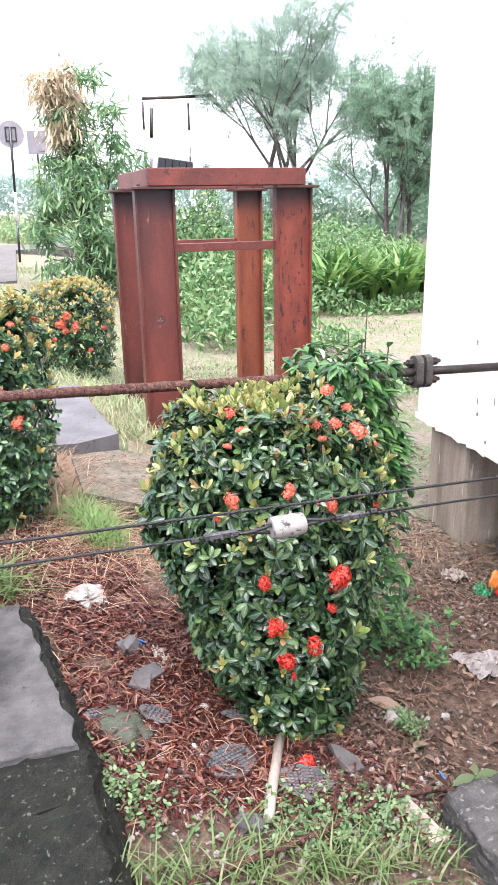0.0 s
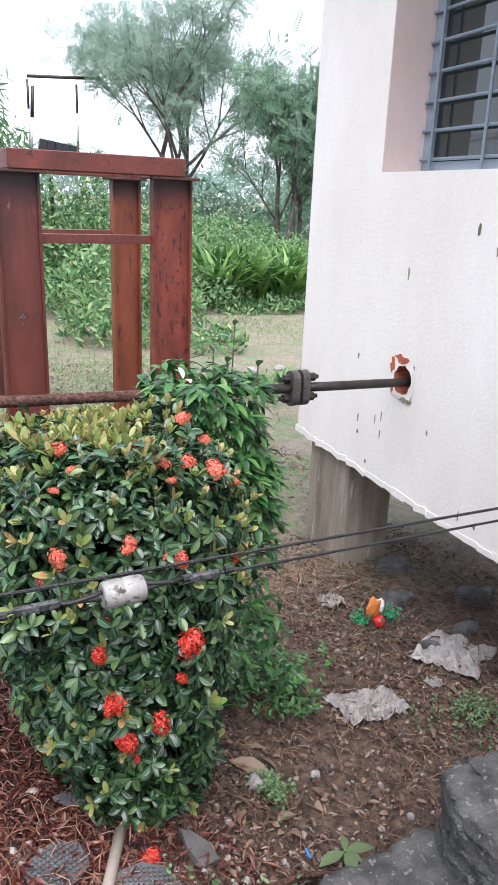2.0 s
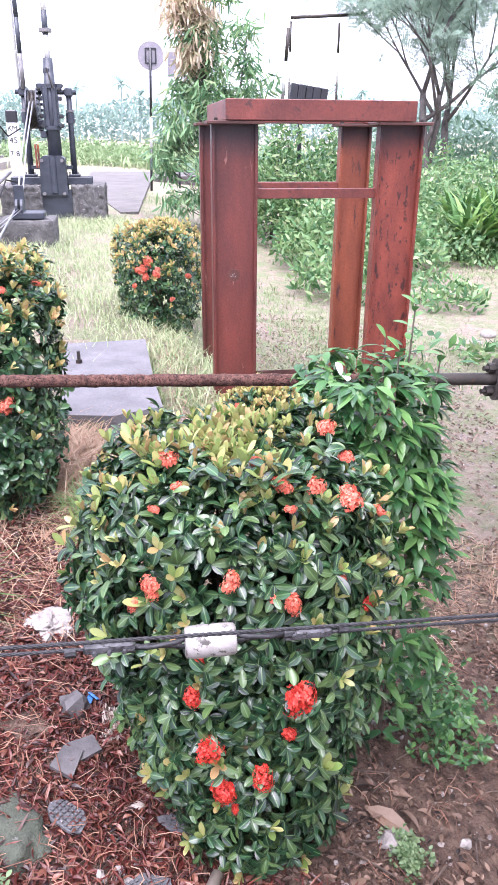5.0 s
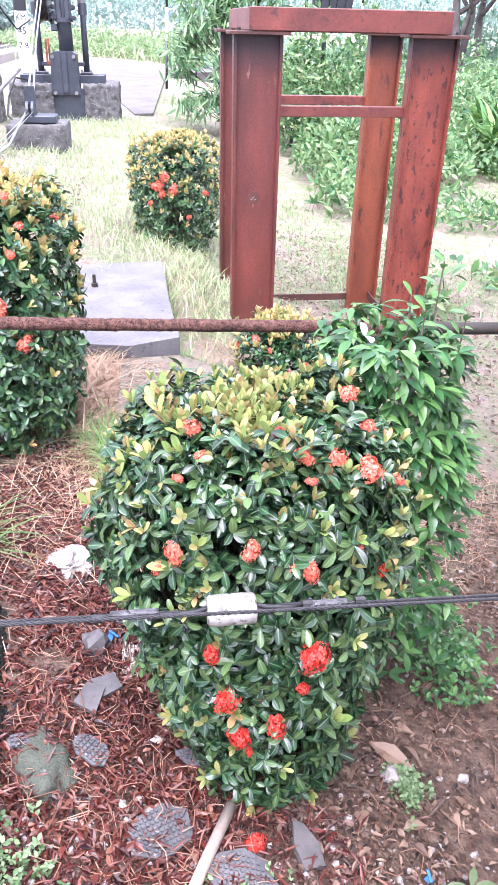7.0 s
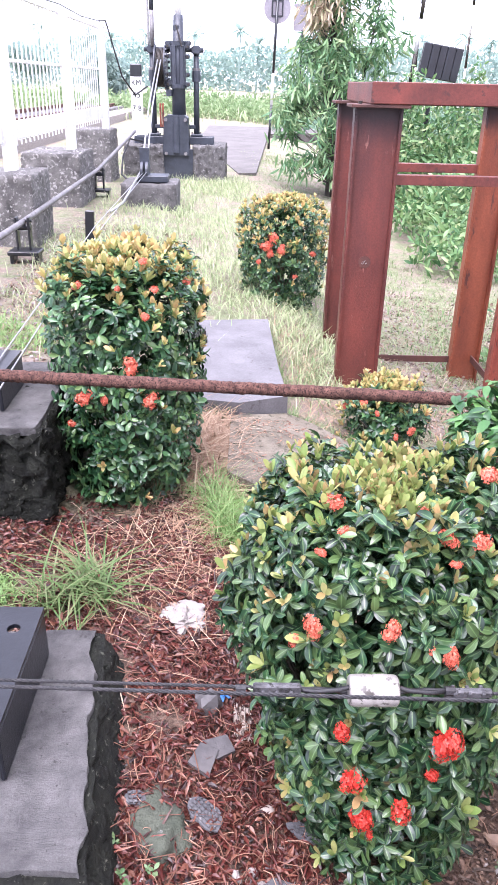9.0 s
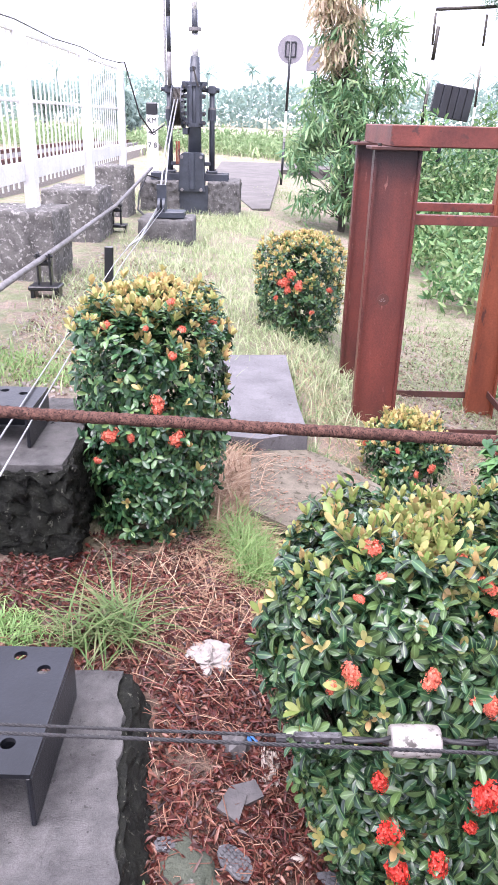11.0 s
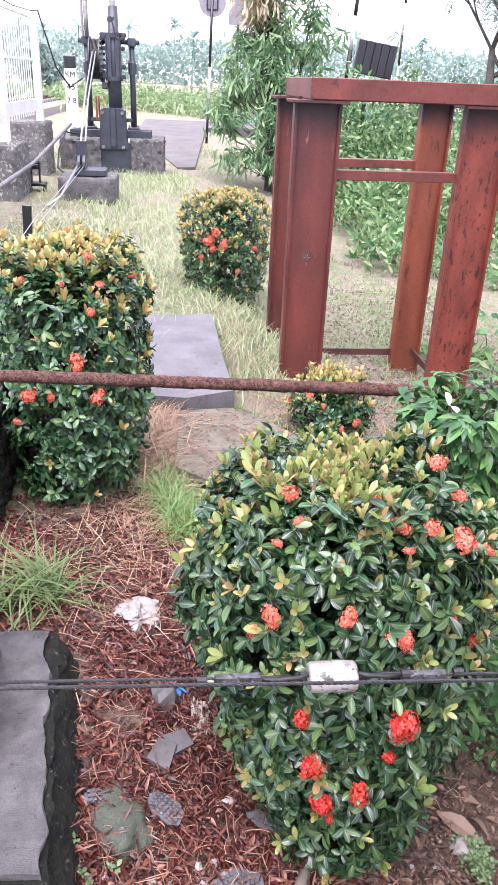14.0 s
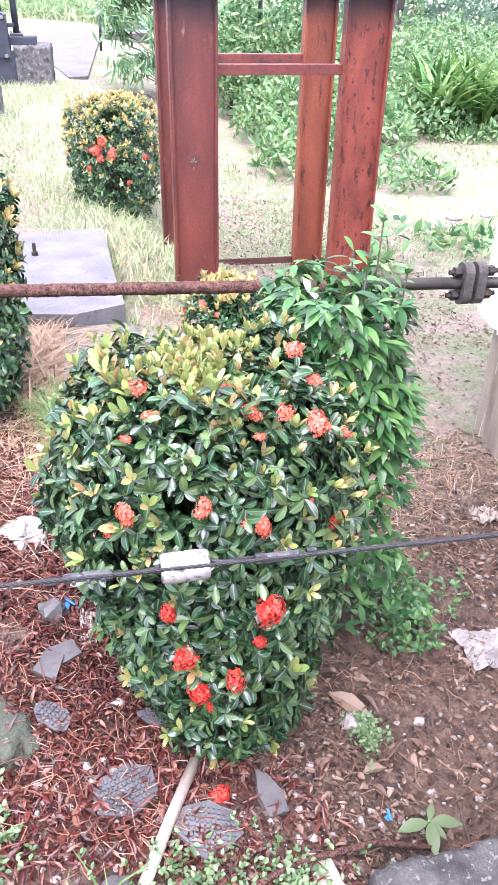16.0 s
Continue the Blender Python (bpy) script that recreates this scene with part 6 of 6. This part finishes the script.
def clutter():
    M_mat = surface("rubber_mat", (0.06, 0.06, 0.067), (0.15, 0.15, 0.16), (0.24, 0.23, 0.23), 10.0, 120.0, 0.7, 0.0, 0.4)
    M_plastic = surface("dirty_plastic", (0.26, 0.23, 0.22), (0.46, 0.43, 0.42), (0.14, 0.11, 0.10), 14.0, 70.0, 0.35, 0.0, 0.8, 0.6, 0.015)
    M_stone = surface("quartz_stone", (0.20, 0.18, 0.168), (0.38, 0.355, 0.335), (0.10, 0.07, 0.06), 24.0, 70.0, 0.7, 0.0, 0.6, 0.6)
    M_slate = surface("grey_shard", (0.05, 0.047, 0.05), (0.12, 0.112, 0.112), None, 9.0, 60.0, 0.6, 0.0, 0.3)
    M_moss = surface("mossy_stone", (0.035, 0.045, 0.03), (0.09, 0.10, 0.075), (0.16, 0.16, 0.15), 9.0, 50.0, 0.85, 0.0, 0.9, 0.62, 0.012)
    M_pvc = surface("pale_pipe", (0.29, 0.245, 0.21), (0.42, 0.36, 0.315), (0.22, 0.15, 0.11), 8.0, 60.0, 0.5, 0.0, 0.2, 0.68)
    M_blue = plain("blue_plastic", (0.05, 0.20, 0.50), 0.4)
    M_redp = plain("red_plastic", (0.6, 0.03, 0.03), 0.4)
    M_greenp = plain("green_tinsel", (0.03, 0.35, 0.14), 0.35)
    M_orange = plain("orange_cloth", (0.75, 0.24, 0.05), 0.6)

    solid("white_stone", lump(on(.50, 2.30, .012), (.068, .062, .034), 1, 4, 0.6), M_stone, "crumpled white stone among red leaves", "stone")
    solid("mossy_stone", lump(on(.49, 1.56, -.01), (.08, .095, .045), 2, 4, 0.35), M_moss, "dark mossy stone beside the block", "stone", True)
    solid("mossy_stone", lump(on(.60, 1.96, .01), (.045, .04, .035), 3, 2, 0.5), M_slate, "dark grey rubber lump in the leaves", "stone")
    solid("pale_stone", lump(on(1.40, 1.64, .012), (.034, .03, .026), 4, 2, 0.5), M_stone, "small white stone on the soil", "stone")
    solid("pale_stone", lump(on(1.62, 1.66, .008), (.017, .014, .012), 5, 2, 0.4), M_stone, "tiny pale chip of stone", "stone")
    solid("pebble", lump(on(.76, 1.67, .01), (.022, .014, .012), 6, 2, 0.2), M_pvc, "smooth oval cream pebble", "pebble", True)
    solid("pale_stone", lump(on(.74, 1.2, .01), (.035, .03, .025), 7, 2, 0.5), M_conc, "pale stone in the grass", "stone")
    for x, y, k in ((4.5, 7.58, .09), (4.95, 7.7, .08), (4.2, 7.2, .06)):
        solid("lawn_stone", lump(on(x, y, .02), (k, k * .8, k * .6), 3 * x, 2, 0.3), M_stone, "pale rounded stone on the turf", "stone", True, "stones on the turf")
    # broken concrete block by the hut and the lump that lies on it
    g = rough_block(1.27, 2.7, 0.25, 1.175, -0.5, 0.012, 60, 0.012)
    g.v = [(x + 0.03 * noise.noise(Vector((y * 5, z * 5, 2))) + (0.10 * min(0.3, -z) if z < 0 and x < 1.5 else 0) * -1, y + 0.022 * noise.noise(Vector((x * 6, z * 4, 7))), z) for x, y, z in g.v]
    solid("concrete_rubble", g, M_rubble, "large broken block of speckled grey concrete", "rubble", True)
    g = rough_block(1.59, 2.7, 0.3, 1.165, 0.0, 0.20, 48, 0.014)
    g.v = [(x + 0.03 * noise.noise(Vector((y * 6, z * 6, 5))) + (0.5 * max(0, y - 1.07) if x < 1.7 else 0), y, z) for x, y, z in g.v]
    solid("concrete_rubble", g, M_rubble, "broken slab of grey concrete lying on the block", "rubble", True)
    for x, y, s in ((2.7, 2.6, .09), (2.9, 2.9, .11), (2.55, 2.2, .06), (2.8, 2.25, .08), (3.1, 2.5, .1)):
        solid("brick_rubble", lump(on(x, y, .01), (s, s * .7, s * .5), x * 9, 2, 0.5), M_conc, "broken rubble under the hut", "rubble", False, "rubble under the hut")

    # stick of pale pipe
    d = thing("pipe_piece", "short length of pale plastic pipe", "pipe", on(.87, 1.35))
    part("tube", Geo().tube([on(.935, 1.485, .03), on(.86, 1.34, .022), on(.79, 1.2, .02)], 0.014, 12), M_pvc, d, "", True)

    # pieces of ribbed rubber mat
    def mat(cx, cy, w, h, turn, seed):
        r = random.Random(seed)
        m = Matrix.Translation((cx, cy, soil(cx, cy) + 0.016)) @ Matrix.Rotation(math.atan2(level(cx - .05, cy) - level(cx + .05, cy), .1), 4, 'Y') @ Matrix.Rotation(turn, 4, 'Z')
        t = thing("rubber_mat", "torn piece of studded grey rubber mat", "mat", (cx, cy, soil(cx, cy)), "torn rubber mats")
        n = 16
        out = [(0.5 * w * math.cos(6.283 * i / n) * r.uniform(0.85, 1.15), 0.5 * h * math.sin(6.283 * i / n) * r.uniform(0.85, 1.15)) for i in range(n)]
        part("sheet", Geo().prism(out, -0.006, 0.0, m), M_mat, t)
        g = Geo()
        k = int(w / 0.014)
        for i in range(-k, k + 1):
            for j in range(-k, k + 1):
                x, y = i * 0.012, j * 0.012
                if (x / (0.42 * w)) ** 2 + (y / (0.42 * h)) ** 2 < 1:
                    c = m @ Vector((x, y, 0.002))
                    g.box(c, (0.007, 0.007, 0.005), m.to_3x3())
        part("studs", g, M_mat, t, "", False, "stuff")
    mat(.77, 1.42, .17, .12, 0.5, 1)
    mat(.94, 1.32, .15, .13, -0.2, 2)
    mat(.61, 1.61, .10, .07, -0.6, 3)
    mat(.87, 1.62, .12, .05, -0.3, 4)
    mat(.44, 1.62, .05, .04, 0.3, 5)

    # shards, bags and scraps
    g = Geo().prism([(-.022, -.06), (.03, -.055), (.034, .0), (.012, .05), (-.012, .062), (-.03, .0)], -.007, .007, Matrix.Translation(on(1.10, 1.40, .014)) @ Matrix.Rotation(0.25, 4, 'Y') @ Matrix.Rotation(0.15, 4, 'Z'))
    solid("slate_shard", g, M_slate, "flat pointed grey shard of slate", "shard")
    for x, y, a in ((.63, 1.80, .4), (.60, 1.76, 1.2)):
        g = Geo().prism([(-.04, -.03), (.045, -.02), (.04, .03), (-.03, .035)], -.006, .006, Matrix.Translation(on(x, y, .016)) @ Matrix.Rotation(a, 4, 'Z') @ Matrix.Rotation(0.2, 4, 'X'))
        solid("slate_shard", g, M_slate, "grey flat rubber scrap in the leaves", "shard")
    g = Geo().prism([(-.03, -.09), (.035, -.085), (.03, .07), (-.02, .09)], -.008, .008, Matrix.Translation(on(1.19, 1.17, .016)) @ Matrix.Rotation(0.25, 4, 'Y') @ Matrix.Rotation(0.2, 4, 'Z'))
    solid("wood_offcut", g, M_pvc, "pale weathered offcut of wood", "wood")

    def crumpled(x, y, w, h, seed, material, name, label, tall=0.04, turn=0.0):
        g = Geo()
        n = 22
        for j in range(n):
            for i in range(n):
                u, v = i / (n - 1) - .5, j / (n - 1) - .5
                q = Vector((u * 4, v * 4, seed))
                e = 1 - 0.25 * noise.noise(Vector((math.atan2(v, u) * 1.5, seed, 2)))
                px, py = x + w * e * (u * math.cos(turn) - v * math.sin(turn)), y + h * e * (u * math.sin(turn) + v * math.cos(turn))
                ridge = abs(noise.noise(q * 1.3)) + 0.5 * abs(noise.noise(q * 3.1))
                g.v.append((px, py, soil(px, py) + 0.004 + tall * ridge * (1 - 2.6 * max(abs(u), abs(v)) ** 3)))
        for j in range(n - 1):
            for i in range(n - 1):
                g.f.append((j * n + i, j * n + i + 1, (j + 1) * n + i + 1, (j + 1) * n + i))
        ob = solid(name, g, material, label, "bag", False)
        s = ob.modifiers.new("thickness", 'SOLIDIFY')
        s.thickness = 0.0015
    crumpled(2.03, 1.93, .28, .16, 2, M_plastic, "plastic_bag", "crumpled dirty translucent plastic bag on soil", 0.06, 0.1)
    crumpled(2.62, 2.12, .30, .26, 5, M_plastic, "plastic_bag", "crumpled pale plastic sheet by the hut", 0.07, 0.6)
    crumpled(2.40, 1.98, .07, .05, 7, M_stone, "paper_scrap", "small scrap of white paper", 0.03)
    crumpled(.70, 1.93, .05, .12, 9, M_pvc, "paper_scrap", "torn brown paper scrap by the bush", 0.04)
    crumpled(2.36, 2.66, .12, .1, 12, M_pvc, "cloth_scrap", "crumpled cream cloth scrap by the pillar", 0.07)
    for x, y, a, s in ((1.40, 1.36, .6, 1.0), (.64, 2.0, 1.4, 1.2), (.93, 1.36, .3, .7)):
        g = Geo().box(on(x, y, .012), (.04 * s, .014 * s, .004), Euler((0.3, 0.2, a)).to_matrix(), 0.001)
        g.box(on(x + .01, y + .008, .018), (.03 * s, .01 * s, .003), Euler((0.6, -0.2, a + 1)).to_matrix(), 0.001)
        solid("blue_wrapper", g, M_blue, "scrap of blue plastic wrapper", "wrapper")
    # tinsel garland at the pillar
    r = random.Random(7)
    t = thing("garland", "small festive garland of green tinsel and red", "garland", on(2.47, 2.47))
    g = Geo()
    for s in (-1, 1):
        for i in range(70):
            c = Vector(on(2.47 + s * .085 + r.gauss(0, .022), 2.47 + r.gauss(0, .02), abs(r.gauss(.03, .025))))
            g.box(c, (.018, .003, .006), Euler((r.uniform(0, 3), r.uniform(0, 3), r.uniform(0, 3))).to_matrix())
    part("tinsel", g, M_greenp, t, "shiny green tinsel", False, "stuff")
    part("bauble", lump(on(2.46, 2.43, .035), (.032, .026, .026), 3, 2, 0.45), M_redp, t, "red plastic bauble", True)
    part("ribbon", lump(on(2.45, 2.47, .085), (.035, .02, .05), 4, 2, 0.5), M_orange, t, "orange cloth ribbon")
    part("doily", lump(on(2.49, 2.49, .08), (.034, .022, .036), 5, 2, 0.6), M_white, t, "white scrap")
    # dead leaves too large for the litter
    me = scatter(leaf_shape(0.14, 0.055, 0.4, 0.2), [Matrix.Identity(4)]).mesh("dry_leaf")
    me.materials.append(M_litter_dry)
    for x, y, a in ((1.93, 1.86, 1.2), (1.98, 1.98, 2.6), (1.55, 1.5, .3), (1.30, 1.66, 2.2), (1.36, 1.75, 4.0), (1.52, 1.80, 1.0)):
        ob = new("dry_leaf", me)
        ob.matrix_basis = Matrix.Translation(on(x, y, .012)) @ Matrix.Rotation(a, 4, 'Z') @ Matrix.Rotation(.2, 4, 'Y')
        tagged(ob, "large curled brown dead leaf on soil", "dead leaf", "large dead leaves")
    # fallen flower and yellow leaf
    ob = new("fallen_flower", FLOWER_MESH[0])
    ob.matrix_basis = Matrix.Translation(on(.98, 1.41, .01)) @ Matrix.Scale(0.8, 4)
    tagged(ob, "fallen red flower head on the litter", "flower")
    M_seedling = leafy("ribbed_leaf", [(0.04, 0.08, 0.032), (0.085, 0.12, 0.052), (0.055, 0.095, 0.04)], 0.5, 0.03)
    # broad-leaved seedling
    p = thing("seedling", "young plant with broad ribbed green leaves", "plant", on(1.5, 1.33))
    r = random.Random(4)
    g = Geo().tube([on(1.5, 1.33, -.01), on(1.5, 1.33, .05)], 0.004, 6)
    part("stem", g, M_vine, p)
    for i, a in enumerate((-1.5, 1.35, -0.2, 2.6, 0.5)):
        part("leaf", scatter(leaf_shape(0.12 if i < 3 else 0.08, 0.052 if i < 3 else 0.03, 0.2, 0.3), [grow(on(1.5, 1.33, .045), (0, 0, 1), a, radians(78), 0.7)]), M_seedling, p, "", True)
    M_clover = leafy("clover_leaf", [(0.05, 0.11, 0.04), (0.10, 0.17, 0.07), (0.16, 0.23, 0.11), (0.07, 0.13, 0.05)], 0.5, 0.1)
    low = []
    for i in range(620):
        x, y = r.choice(((r.gauss(.98, .16), r.gauss(1.17, .06)), (r.gauss(1.0, .14), r.gauss(1.16, .06)), (r.gauss(.43, .05), r.gauss(1.3, .06)), (r.gauss(2.4, .1), r.gauss(1.75, .06)), (r.gauss(1.43, .02), r.gauss(1.6, .03))))
        for j in range(6):
            low.append(grow(on(x, y, r.uniform(.0, .05)), (r.gauss(0, .4), r.gauss(0, .4), 1), r.uniform(0, 6.3), radians(r.uniform(45, 90)), r.uniform(.6, 1.2)))
    solid("clover_weeds", scatter(leaf_shape(0.015, 0.009), low), M_clover, "low round-leaved green weeds", "weeds", True, kind="stuff")
    # rusty bent bar in the grass
    g = Geo().tube([on(.45, 1.0, .02), on(.9, 1.13, .03), on(1.12, 1.22, .03), on(1.33, 1.28, .035), on(1.5, 1.27, .03)], 0.008, 8)
    solid("rusty_bar", g, M_rust, "bent rusty reinforcing bar on the ground", "bar", True)
    # dry stalk
    g = Geo().tube([on(2.2, 2.12), on(2.21, 2.12, .16), on(2.215, 2.11, .36)], [.004, .003, .0015], 5)
    solid("dry_stalk", g, M_twig, "thin dry stalk standing in the soil", "stalk")
    # broad yam leaves below the frame
    low = []
    for i in range(60):
        x, y = r.gauss(3.15, .22), r.gauss(6.3, .25)
        low.append(grow(on(x, y, r.uniform(.05, .35)), (r.gauss(0, .5), r.gauss(-.3, .5), 1), r.uniform(0, 6.3), radians(r.uniform(40, 95)), r.uniform(.6, 1.2)))
    solid("broad_weeds", scatter(leaf_shape(0.13, 0.06), low), M_vine, "broad-leaved weeds beside the track to the hut", "weeds", True, kind="stuff")


clutter()
